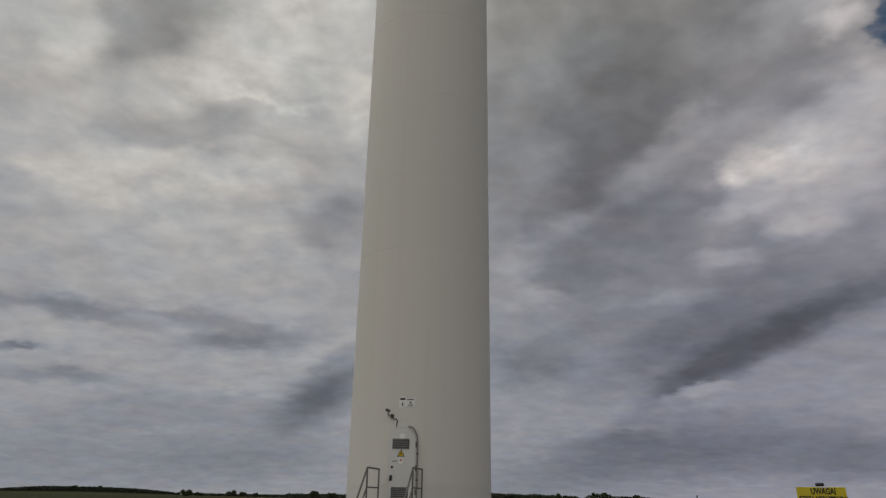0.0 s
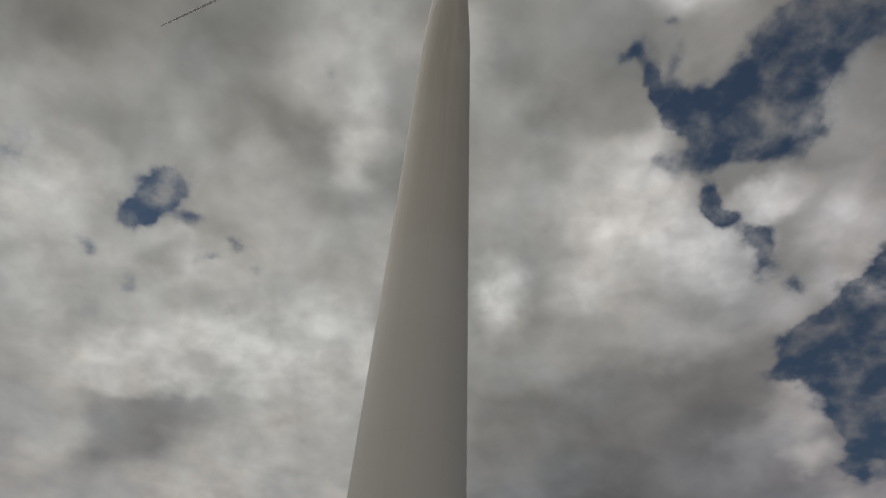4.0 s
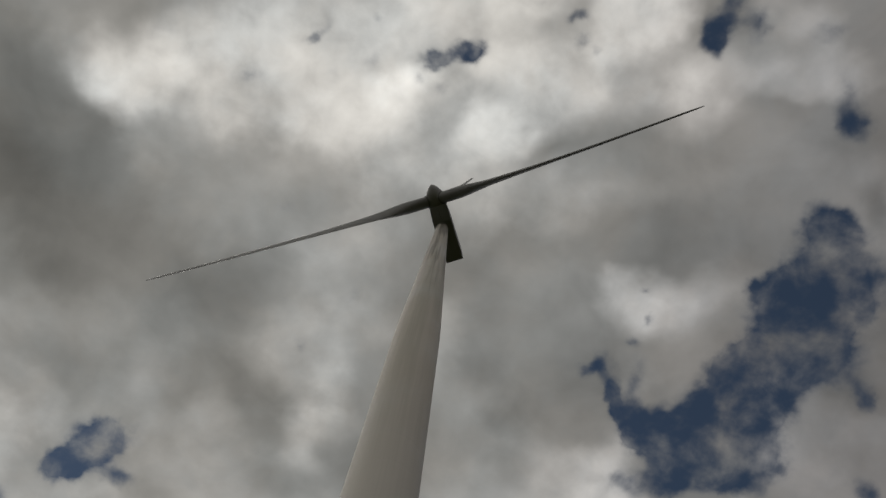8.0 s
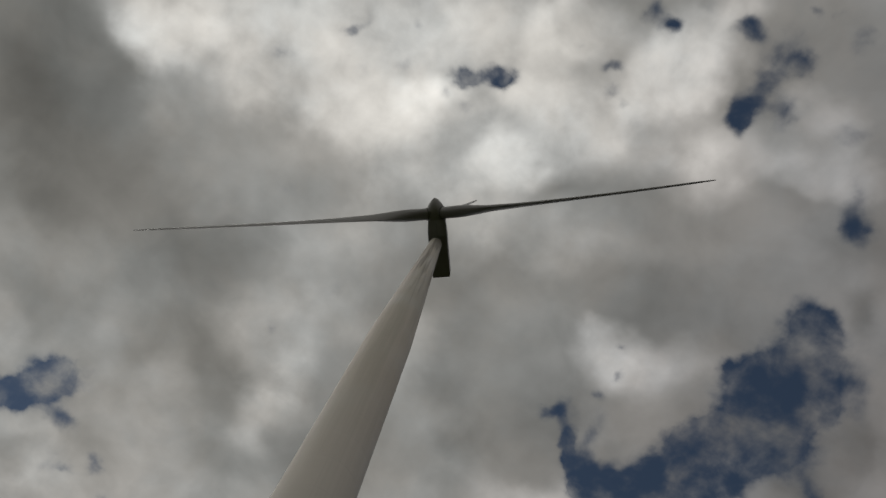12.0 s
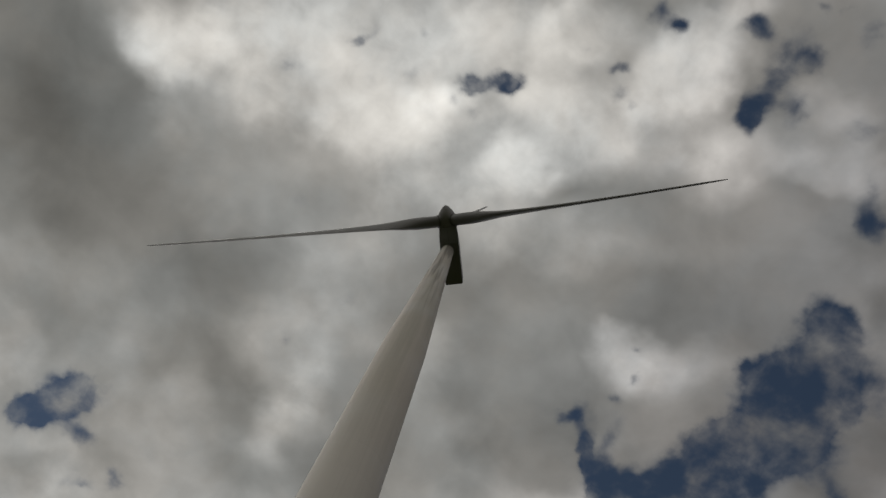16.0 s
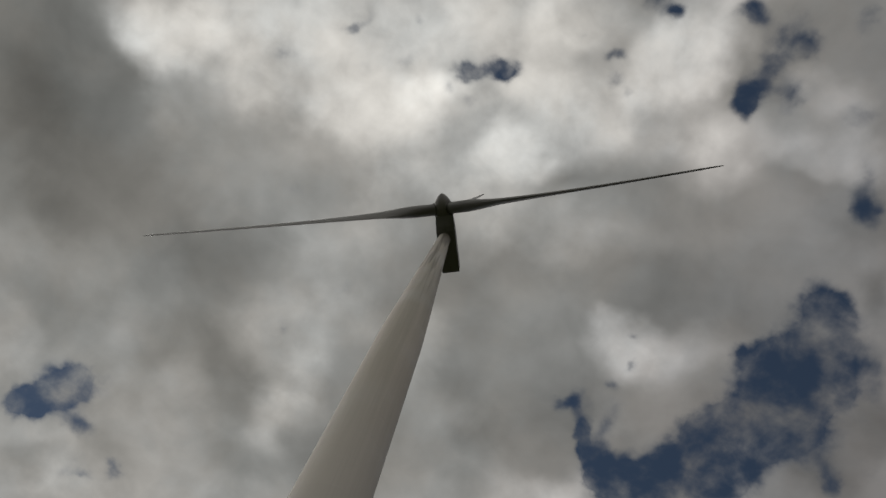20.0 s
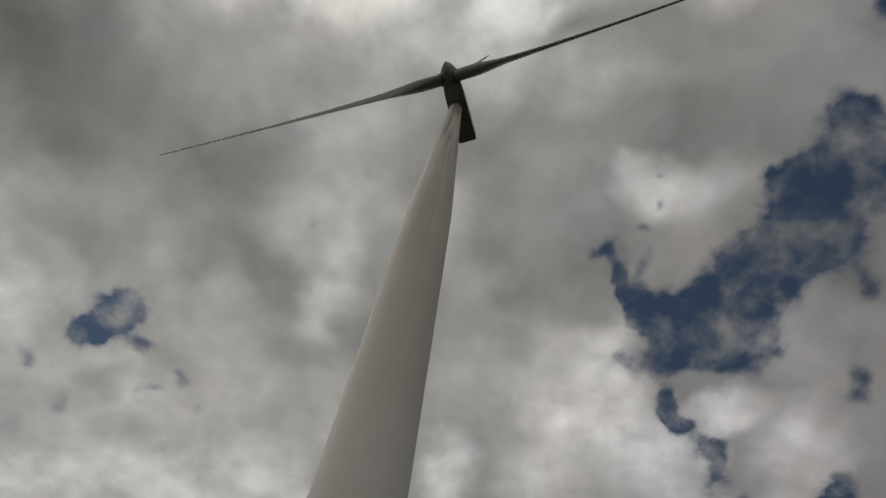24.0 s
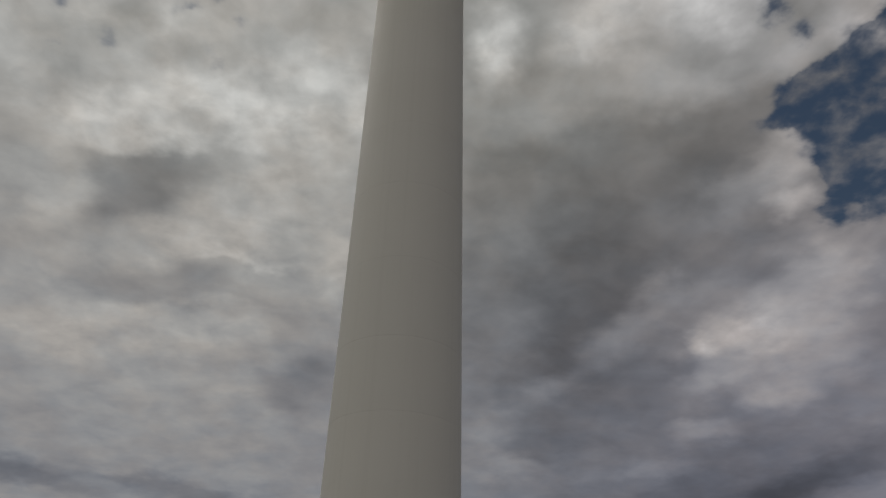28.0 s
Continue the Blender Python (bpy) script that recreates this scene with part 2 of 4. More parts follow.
CLOUDS_13 = (
    (0.3018, 0.6689, 0.0264, 0.0104, -19, 0.213),
    (0.2389, 0.2619, 0.0261, 0.0104, -39, 0.449),
    (-0.0324, 0.1899, 0.0164, 0.0163, -23, 0.32),
    (0.2635, 0.7163, 0.0342, 0.0078, -27, 0.178),
    (-0.2525, 0.2728, 0.0168, 0.0154, -19, 0.311),
    (0.4634, 0.7813, 0.0527, 0.0049, -24, 0.162),
    (0.2021, -0.1057, 0.012, 0.021, -23, 0.198),
    (0.1427, 0.849, 0.0336, 0.0074, -15, 0.17),
    (-0.307, 0.8086, 0.0479, 0.0051, 10, 0.213),
    (0.2727, 0.1588, 0.012, 0.0202, -15, 0.218),
    (0.1906, -0.0819, 0.0175, 0.0136, -23, 0.311),
    (0.118, -0.0546, 0.0168, 0.0141, -23, 0.512),
    (-0.2021, 0.3588, 0.0208, 0.0104, -17, 0.267),
    (-0.0481, 0.0209, 0.019, 0.0109, -23, 0.707),
    (0.1565, 0.1836, 0.0141, 0.0146, -13, 0.248),
    (0.3207, 0.4418, 0.0163, 0.012, -18, 0.33),
)
CLOUDS_14 = (
    (-0.2412, 0.3582, 0.0157, 0.0121, 0, 0.356),
    (0.3197, 0.8095, 0.0368, 0.0051, -31, 0.201),
    (0.222, -0.0567, 0.0183, 0.0101, -25, 0.311),
    (0.1347, 0.1174, 0.0147, 0.0111, -27, 0.388),
    (0.2677, 0.0264, 0.0094, 0.0168, -29, 0.13),
    (0.2835, 0.5844, 0.0124, 0.0127, -18, 0.377),
    (0.3068, 0.1039, 0.0094, 0.0164, -32, 0.13),
    (0.2718, 0.1464, 0.0208, 0.0071, -42, 0.191),
    (-0.3087, 0.8744, 0.0318, 0.0039, 16, 0.198),
    (-0.4182, 0.7324, 0.0192, 0.0047, 22, 0.123),
)
CLOUDS = CLOUDS_1 + CLOUDS_2 + CLOUDS_3 + CLOUDS_4 + CLOUDS_5 + CLOUDS_6 + CLOUDS_7 + CLOUDS_8 + CLOUDS_9 + CLOUDS_10 + CLOUDS_11 + CLOUDS_12 + CLOUDS_13 + CLOUDS_14
# openings in it: the same, with how far they are open
BLUE_GAPS_1 = (
    (-0.2008, 0.3003, 0.0185, 0.0124, -19, 0.9),
    (-0.2197, 0.3166, 0.0103, 0.0092, -18, 0.65),
    (-0.2006, 0.2915, 0.0077, 0.0059, -53, 0.65),
    (-0.1786, 0.3207, 0.0086, 0.0069, -18, 0.52),
    (-0.1508, 0.3415, 0.0066, 0.0053, -18, 0.52),
    (-0.1717, 0.3497, 0.0089, 0.0053, -18, 0.45),
    (-0.0791, 0.2093, 0.004, 0.0057, -22, 0.52),
    (-0.0546, 0.1727, 0.0049, 0.0097, 37, 0.45),
    (-0.113, 0.1134, 0.0095, 0.0056, -23, 0.33),
    (-0.0199, -0.013, 0.0187, 0.0069, -23, 0.75),
    (-0.006, -0.016, 0.007, 0.0053, -23, 0.91),
    (-0.0308, -0.0067, 0.0078, 0.0046, -23, 0.65),
    (-0.0377, 0.0101, 0.0047, 0.0031, -23, 0.45),
    (-0.0201, 0.0109, 0.0047, 0.0039, -23, 0.39),
    (-0.1162, -0.0029, 0.0066, 0.0045, -23, 0.91),
    (-0.1079, -0.0134, 0.0039, 0.0056, -23, 0.45),
)
BLUE_GAPS_2 = (
    (-0.0702, -0.001, 0.0078, 0.0065, -23, 0.52),
    (-0.0742, -0.0258, 0.0035, 0.0041, -23, 0.45),
    (-0.1493, 0.031, 0.0084, 0.0053, -23, 0.52),
    (-0.099, 0.0217, 0.0086, 0.0061, -23, 0.33),
    (0.082, -0.0937, 0.0053, 0.005, -22, 1),
    (0.0693, -0.0951, 0.0071, 0.0064, -22, 0.65),
    (0.0633, -0.1029, 0.0042, 0.0042, -22, 0.65),
    (0.0565, -0.0547, 0.0059, 0.0037, -23, 0.78),
    (0.0642, -0.0406, 0.0052, 0.0038, -23, 0.65),
    (0.0761, -0.0399, 0.0033, 0.0023, -23, 0.45),
    (0.0915, -0.1141, 0.0055, 0.0035, -21, 0.39),
    (0.1243, -0.1122, 0.0066, 0.007, -22, 1),
    (0.1498, -0.103, 0.0118, 0.0116, -56, 0.8),
    (0.1486, -0.0764, 0.0083, 0.0141, -2, 1),
    (0.1467, -0.0582, 0.0058, 0.0081, -23, 0.85),
    (0.1694, -0.0774, 0.0059, 0.0087, -23, 0.85),
)
BLUE_GAPS_3 = (
    (0.1658, -0.102, 0.0076, 0.0063, -22, 0.78),
    (0.1782, -0.0862, 0.0045, 0.0057, -23, 0.39),
    (0.165, -0.1368, 0.0037, 0.0041, -21, 0.65),
    (0.1517, -0.1353, 0.0038, 0.003, -21, 0.52),
    (0.2109, -0.0772, 0.0086, 0.0064, -24, 0.5),
    (0.2346, -0.0427, 0.0068, 0.0123, -26, 0.65),
    (0.2447, -0.0267, 0.0062, 0.008, -26, 0.78),
    (0.1881, -0.1301, 0.0054, 0.0068, -21, 0.59),
    (0.0301, -0.0596, 0.0037, 0.0029, -23, 0.52),
    (-0.2068, 0.0136, 0.0091, 0.0051, -24, 0.39),
    (0.2474, 0.0437, 0.0098, 0.0082, -28, 0.5),
    (0.2775, 0.0544, 0.0126, 0.0183, -30, 0.7),
    (0.2828, 0.085, 0.0147, 0.0131, -31, 0.7),
    (0.2583, 0.0907, 0.0182, 0.0167, -30, 0.7),
    (0.2372, 0.1542, 0.0324, 0.0181, -41, 0.6),
    (0.1783, 0.205, 0.0306, 0.0098, -29, 0.6),
)
BLUE_GAPS_4 = (
    (0.1549, 0.1906, 0.0094, 0.023, -28, 0.59),
    (0.2375, 0.1197, 0.0258, 0.0176, -60, 0.5),
    (0.2461, 0.0444, 0.0114, 0.0122, -85, 0.75),
    (0.2464, 0.0704, 0.0177, 0.013, -64, 1),
    (0.2376, 0.0932, 0.0168, 0.012, -53, 0.9),
    (0.2165, 0.0954, 0.0055, 0.005, -18, 0.91),
    (0.263, 0.0903, 0.0109, 0.0158, -20, 0.95),
    (0.2435, 0.1235, 0.0282, 0.0133, -64, 1),
    (0.2253, 0.1508, 0.0193, 0.0128, -62, 1),
    (0.2484, 0.1717, 0.013, 0.016, -73, 0.6),
    (0.2143, 0.193, 0.0261, 0.0096, -31, 0.95),
    (0.2083, 0.2176, 0.0242, 0.0138, -21, 1),
    (0.1961, 0.2402, 0.0117, 0.0082, -20, 0.6),
    (0.1798, 0.2489, 0.017, 0.0089, -40, 0.7),
    (0.1614, 0.2458, 0.0081, 0.0066, -19, 0.72),
    (0.235, 0.2144, 0.0162, 0.012, -21, 0.65),
)
BLUE_GAPS_5 = (
    (0.2585, 0.1982, 0.0085, 0.0095, -22, 0.65),
    (0.2529, 0.2225, 0.0102, 0.0064, -22, 0.45),
    (0.181, 0.2221, 0.0117, 0.005, 12, 0.7),
    (0.1281, 0.1782, 0.0088, 0.0053, -33, 1),
    (0.1467, 0.1939, 0.004, 0.0123, -28, 0.85),
    (0.1586, 0.2082, 0.004, 0.0107, -29, 0.85),
    (0.1512, 0.1534, 0.0042, 0.0032, -18, 0.65),
    (0.1573, 0.135, 0.0049, 0.0032, -18, 0.85),
    (0.1499, 0.1153, 0.0034, 0.0024, -17, 0.78),
    (0.2065, 0.2716, 0.0064, 0.0127, -36, 0.85),
    (0.2184, 0.2827, 0.0071, 0.0052, -22, 0.72),
    (0.2396, 0.2898, 0.0097, 0.0082, -1, 0.72),
    (0.2518, 0.3031, 0.0069, 0.0095, -23, 0.72),
    (0.3171, 0.2103, 0.0073, 0.01, -25, 1),
    (0.2994, 0.1432, 0.0058, 0.0091, -22, 0.91),
    (0.2644, 0.0683, 0.0112, 0.0259, -19, 0.9),
)
BLUE_GAPS_6 = (
    (0.2809, 0.1098, 0.0108, 0.0189, -21, 0.7),
    (0.2618, 0.1291, 0.0176, 0.0145, -64, 0.6),
    (0.1723, 0.2159, 0.0091, 0.0064, -14, 0.65),
    (0.2268, 0.1492, 0.0127, 0.0112, -59, 0.8),
    (0.2482, 0.133, 0.0162, 0.0146, -37, 1),
    (0.2226, 0.2324, 0.0088, 0.0057, -48, 0.65),
    (0.2365, 0.2246, 0.0072, 0.0088, -16, 0.59),
    (0.2474, 0.1986, 0.0089, 0.014, -50, 0.65),
    (0.2122, 0.2815, 0.0079, 0.0068, -16, 0.91),
    (0.2037, 0.268, 0.0039, 0.0084, -15, 0.59),
    (0.2401, 0.2863, 0.0077, 0.0055, -17, 0.78),
    (0.2515, 0.3081, 0.0085, 0.0112, -18, 0.52),
    (0.2749, 0.3207, 0.0065, 0.006, -19, 0.98),
    (0.2983, 0.3534, 0.0174, 0.0109, -43, 0.85),
    (0.3255, 0.3215, 0.0193, 0.0133, -60, 1),
    (0.328, 0.2923, 0.0071, 0.0181, 2, 1),
)
BLUE_GAPS_7 = (
    (0.2921, 0.3792, 0.016, 0.006, -32, 0.6),
    (0.3404, 0.4075, 0.0146, 0.0123, -46, 1),
    (0.3259, 0.4014, 0.007, 0.0078, -24, 0.98),
    (0.3461, 0.3553, 0.0073, 0.0059, -24, 0.91),
    (0.3633, 0.4413, 0.0077, 0.0051, -26, 0.65),
    (0.3564, 0.38, 0.0059, 0.0068, -25, 0.65),
    (-0.2043, 0.305, 0.017, 0.009, -29, 0.9),
    (-0.2218, 0.313, 0.0093, 0.0075, -2, 0.91),
    (-0.2894, 0.2538, 0.0092, 0.0062, 34, 0.5),
    (-0.2981, 0.269, 0.0067, 0.0069, -1, 0.65),
    (-0.2533, 0.3364, 0.0069, 0.005, 33, 0.65),
    (-0.2298, 0.3685, 0.0056, 0.0065, 0, 0.52),
    (-0.2649, 0.3699, 0.0038, 0.0034, 1, 0.45),
    (-0.1341, 0.3607, 0.0061, 0.0049, -4, 0.65),
    (-0.1515, 0.3391, 0.0059, 0.0044, -4, 0.52),
    (-0.158, 0.3727, 0.0039, 0.0081, -3, 0.52),
)
BLUE_GAPS_8 = (
    (-0.1543, 0.3903, 0.0061, 0.0045, -3, 0.59),
    (-0.1822, 0.3219, 0.0105, 0.0043, 8, 0.39),
    (-0.2922, 0.384, 0.0037, 0.0034, 2, 0.39),
    (-0.1657, 0.3498, 0.005, 0.0026, -3, 0.39),
    (0.3341, 0.3247, 0.0189, 0.0236, -56, 1),
    (0.3205, 0.3368, 0.0195, 0.0144, -55, 0.8),
    (0.3593, 0.4013, 0.0111, 0.0256, -26, 0.8),
    (0.3409, 0.3732, 0.0133, 0.0171, -24, 0.5),
    (0.3177, 0.3829, 0.0161, 0.0125, -44, 0.5),
    (0.2603, 0.1258, 0.0153, 0.0175, -14, 1),
    (0.224, 0.1754, 0.0167, 0.0154, -37, 0.7),
    (0.245, 0.1776, 0.0121, 0.0151, -15, 0.5),
    (0.1984, 0.1935, 0.0213, 0.0094, -25, 0.5),
    (0.162, 0.1824, 0.0052, 0.0193, -13, 0.52),
    (0.3378, 0.3152, 0.0125, 0.0249, -16, 1),
    (0.3186, 0.3397, 0.0253, 0.0102, -34, 0.9),
)
BLUE_GAPS_9 = (
    (0.3529, 0.3709, 0.0124, 0.0217, -19, 0.7),
    (0.3063, 0.3671, 0.0193, 0.013, -39, 0.6),
    (0.3682, 0.4108, 0.009, 0.0178, -20, 1),
    (0.3006, 0.3642, 0.02, 0.0122, -38, 0.9),
    (0.278, 0.388, 0.0157, 0.011, -48, 0.5),
    (0.3187, 0.3895, 0.0173, 0.0118, -52, 0.55),
    (0.3453, 0.4153, 0.0083, 0.0238, -7, 1),
    (0.3422, 0.443, 0.0077, 0.0062, -19, 0.91),
    (0.3192, 0.3612, 0.009, 0.0102, -16, 1),
)
BLUE_GAPS = BLUE_GAPS_1 + BLUE_GAPS_2 + BLUE_GAPS_3 + BLUE_GAPS_4 + BLUE_GAPS_5 + BLUE_GAPS_6 + BLUE_GAPS_7 + BLUE_GAPS_8 + BLUE_GAPS_9



class Nodes:
    """Short forms for a node tree."""

    def __init__(self, tree):
        self.tree = tree
        tree.nodes.clear()

    def add(self, kind):
        return self.tree.nodes.new(kind)

    def put(self, socket, value):
        if isinstance(value, bpy.types.NodeSocket):
            self.tree.links.new(value, socket)
        else:
            socket.default_value = value

    def math(self, op, a, b=0.0, c=0.0, clamp=False):
        node = self.add("ShaderNodeMath")
        node.operation, node.use_clamp = op, clamp
        for socket, value in zip(node.inputs, (a, b, c)):
            self.put(socket, value)
        return node.outputs[0]

    def vec(self, op, a, b=(0, 0, 0), c=(0, 0, 0), scale=1.0):
        node = self.add("ShaderNodeVectorMath")
        node.operation = op
        self.put(node.inputs[0], a)
        self.put(node.inputs[1], b)
        self.put(node.inputs[2], c)
        self.put(node.inputs[3], scale)
        return node.outputs[1] if op in ("LENGTH", "DOT_PRODUCT", "DISTANCE") else node.outputs[0]

    def noise(self, vector, scale, detail=4.0, rough=0.5, distortion=0.0, colour=False):
        node = self.add("ShaderNodeTexNoise")
        self.put(node.inputs["Vector"], vector)
        for key, value in (("Scale", scale), ("Detail", detail), ("Roughness", rough), ("Distortion", distortion)):
            node.inputs[key].default_value = value
        return node.outputs["Color" if colour else "Fac"]

    def smooth(self, value, low, high, to_low=0.0, to_high=1.0):
        node = self.add("ShaderNodeMapRange")
        node.interpolation_type = "SMOOTHSTEP"
        node.clamp = False                # a smooth step has its own ends
        for socket, v in zip(node.inputs, (value, low, high, to_low, to_high)):
            self.put(socket, v)
        return node.outputs[0]

    def ramp(self, fac, stops):
        node = self.add("ShaderNodeValToRGB")
        self.put(node.inputs[0], fac)
        els = node.color_ramp.elements
        while len(els) < len(stops):
            els.new(0.5)
        for el, (pos, col) in zip(els, stops):
            el.position, el.color = pos, (*col, 1)
        return node.outputs[0]

    def mix(self, fac, a, b, blend="MIX"):
        node = self.add("ShaderNodeMix")
        node.data_type, node.blend_type = "RGBA", blend
        self.put(node.inputs[0], fac)
        for socket, value in ((node.inputs[6], a), (node.inputs[7], b)):
            self.put(socket, (*value, 1) if isinstance(value, tuple) and len(value) == 3 else value)
        return node.outputs[2]

    def oval(self, vector, x, y, a, b, turn):
        """1 in the middle of an oval, falling to 0 round it."""
        m = self.add("ShaderNodeMapping")
        m.vector_type = "TEXTURE"
        self.put(m.inputs["Vector"], vector)
        m.inputs["Location"].default_value = (x, y, 0)
        m.inputs["Rotation"].default_value = (0, 0, radians(turn))
        m.inputs["Scale"].default_value = (a, b, 1)
        g = self.add("ShaderNodeTexGradient")
        g.gradient_type = "SPHERICAL"
        self.put(g.inputs[0], m.outputs[0])
        return g.outputs["Fac"]

    def openings(self, vector, rows, grow):
        """The sum of soft oval patches on the sky."""
        total = 0.0
        for x, y, a, b, turn, weight in rows:
            fall = self.smooth(self.oval(vector, x, y, a * grow, b * grow, turn), 0.0, 1.0)
            total = self.math("MULTIPLY_ADD", fall, weight, total)
        return total

    def banks(self, vector, rows, grow, light):
        """Soft oval banks laid over one another, each with its own light."""
        for x, y, a, b, turn, value in rows:
            fall = self.smooth(self.oval(vector, x, y, a * grow, b * grow, turn), 0.0, 0.92)
            light = self.math("MULTIPLY_ADD", fall, self.math("SUBTRACT", value, light), light)
        return light


world = bpy.data.worlds.new("sky")
scene.world = world
world.cycles.sampling_method, world.cycles.sample_map_resolution = "MANUAL", 256
world.use_nodes = True
N = Nodes(world.node_tree)
way = N.add("ShaderNodeTexCoord").outputs["Generated"]
split = N.add("ShaderNodeSeparateXYZ")
N.put(split.inputs[0], way)
up = split.outputs["Z"]
flat = N.vec("MULTIPLY", way, (1, 1, 0))
dome = N.vec("SCALE", flat, scale=N.math("DIVIDE", 1.0, N.math("ADD", N.math("MAXIMUM", up, -0.2), 1.0)))
layer = N.vec("SCALE", flat, scale=N.math("DIVIDE", 1.0, N.math("ADD", N.math("MAXIMUM", up, 0.0), 0.22)))
wob1 = N.vec("SUBTRACT", N.noise(layer, 5.0, 2.0, 0.5, colour=True), (0.5, 0.5, 0.5))
wob2 = N.vec("SUBTRACT", N.noise(layer, 17.0, 3.0, 0.5, colour=True), (0.5, 0.5, 0.5))
wob2b = N.vec("MULTIPLY", wob2, (1, 1, 0))
low = N.smooth(up, 0.05, 0.6, 0.35, 1.0)
dome_soft = N.vec("ADD", dome, N.vec("SCALE", N.vec("MULTIPLY", wob1, (1, 1, 0)), scale=N.math("MULTIPLY", low, 0.06)))
dome_soft = N.vec("ADD", dome_soft, N.vec("SCALE", wob2b, scale=N.math("MULTIPLY", low, 0.032)))
dome_gap = N.vec("ADD", dome, N.vec("SCALE", wob2b, scale=N.math("MULTIPLY", low, 0.018)))
wob3 = N.vec("MULTIPLY", N.vec("SUBTRACT", N.noise(layer, 42.0, 3.0, 0.5, colour=True), (0.5, 0.5, 0.5)), (1, 1, 0))
dome_gap = N.vec("ADD", dome_gap, N.vec("SCALE", wob3, scale=N.math("MULTIPLY", low, 0.012)))
# gaps between the clouds, with puffs of thin cloud drifting over them
opened = N.math("MINIMUM", N.openings(dome_gap, BLUE_GAPS, 2.35), 1.0)
ragged = N.math("SUBTRACT", N.noise(layer, 16.0, 5.0, 0.52, 0.2), 0.5)
puffed = N.math("SUBTRACT", N.noise(layer, 40.0, 3.0, 0.5, 0.1), 0.5)
ragged = N.math("MULTIPLY_ADD", puffed, 0.3, ragged)
gap = N.math("MULTIPLY_ADD", ragged, N.smooth(opened, 0.0, 0.6, 0.0, 2.3), opened)
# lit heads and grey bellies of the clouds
# unseen sky behind the camera raised in brightness to light the tower's near side
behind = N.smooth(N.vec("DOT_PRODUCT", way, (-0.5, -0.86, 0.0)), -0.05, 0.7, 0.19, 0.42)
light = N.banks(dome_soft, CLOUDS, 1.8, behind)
broad = N.math("SUBTRACT", N.noise(layer, 4.0, 3.0, 0.5, 0.3), 0.5)
puffs = N.math("SUBTRACT", N.noise(layer, 11.0, 5.0, 0.48, 0.25), 0.5)
flecks = N.math("SUBTRACT", N.noise(layer, 30.0, 4.0, 0.5, 0.2), 0.5)
lumps = N.math("MULTIPLY_ADD", broad, 0.25, 1.0)
lumps = N.math("MULTIPLY_ADD", puffs, N.smooth(up, 0.05, 0.75, 0.40, 0.80), lumps)
lumps = N.math("MULTIPLY_ADD", flecks, N.smooth(light, 0.20, 0.45, 0.12, 0.50), lumps)
light = N.math("MULTIPLY", light, lumps)
light = N.math("MULTIPLY", light, N.smooth(light, 0.28, 0.55, 1.0, 1.1))
# low in the sky thick cloud is bluish and thin cloud pinkish; overhead both are a little olive
shade = N.smooth(light, 0.08, 0.36)
low_tint = N.mix(shade, N.mix(N.smooth(up, 0.1, 0.5), (0.92, 0.99, 1.16), (0.97, 0.995, 1.07)), (1.03, 1.0, 0.95))
high_tint = N.mix(shade, (1.0, 1.0, 0.925), (1.01, 1.0, 0.945))
tint = N.mix(N.smooth(up, 0.35, 0.75), low_tint, high_tint)
hue = N.noise(layer, 6.0, 4.0, 0.55)
tint = N.mix(1.0, tint, N.mix(N.smooth(hue, 0.36, 0.64), (0.985, 1.0, 1.02), (1.02, 0.995, 0.98)), "MULTIPLY")
cloud = N.vec("SCALE", tint, scale=light)
# the air is a little mauve on one side
side = N.add("ShaderNodeSeparateXYZ")
N.put(side.inputs[0], dome)
cloud = N.mix(N.smooth(side.outputs["X"], 0.0, 0.40), cloud, N.mix(1.0, cloud, (1.01, 0.985, 1.04), "MULTIPLY"))
sky = N.add("ShaderNodeTexSky")
sky.sky_type, sky.sun_disc = "NISHITA", False
sky.sun_elevation, sky.sun_rotation = radians(SUN_EL), radians(SUN_AZ)
sky.air_density, sky.dust_density, sky.ozone_density = 1.0, 0.05, 1.6
blue = N.mix(1.0, sky.outputs[0], (0.0285, 0.027, 0.0245), "MULTIPLY")
clear = N.math("MULTIPLY", N.smooth(gap, 0.10, 1.3), N.smooth(opened, 0.1, 1.0, 0.5, 1.0))
colour = N.mix(clear, cloud, blue)
back = N.add("ShaderNodeBackground")
N.put(back.inputs["Color"], colour)
back.inputs["Strength"].default_value = 1.0
N.put(N.add("ShaderNodeOutputWorld").inputs["Surface"], back.outputs[0])

sun_data = bpy.data.lights.new("sun", "SUN")
sun_data.energy, sun_data.angle, sun_data.color = 0.5, radians(40), (1.0, 0.95, 0.88)
sun = new("sun", sun_data)
a, e = radians(SUN_AZ), radians(SUN_EL)
sun.matrix_world = look((0, 0, 0), (-sin(a) * cos(e), -cos(a) * cos(e), -sin(e)))
sun.location = (-60, 30, 120)


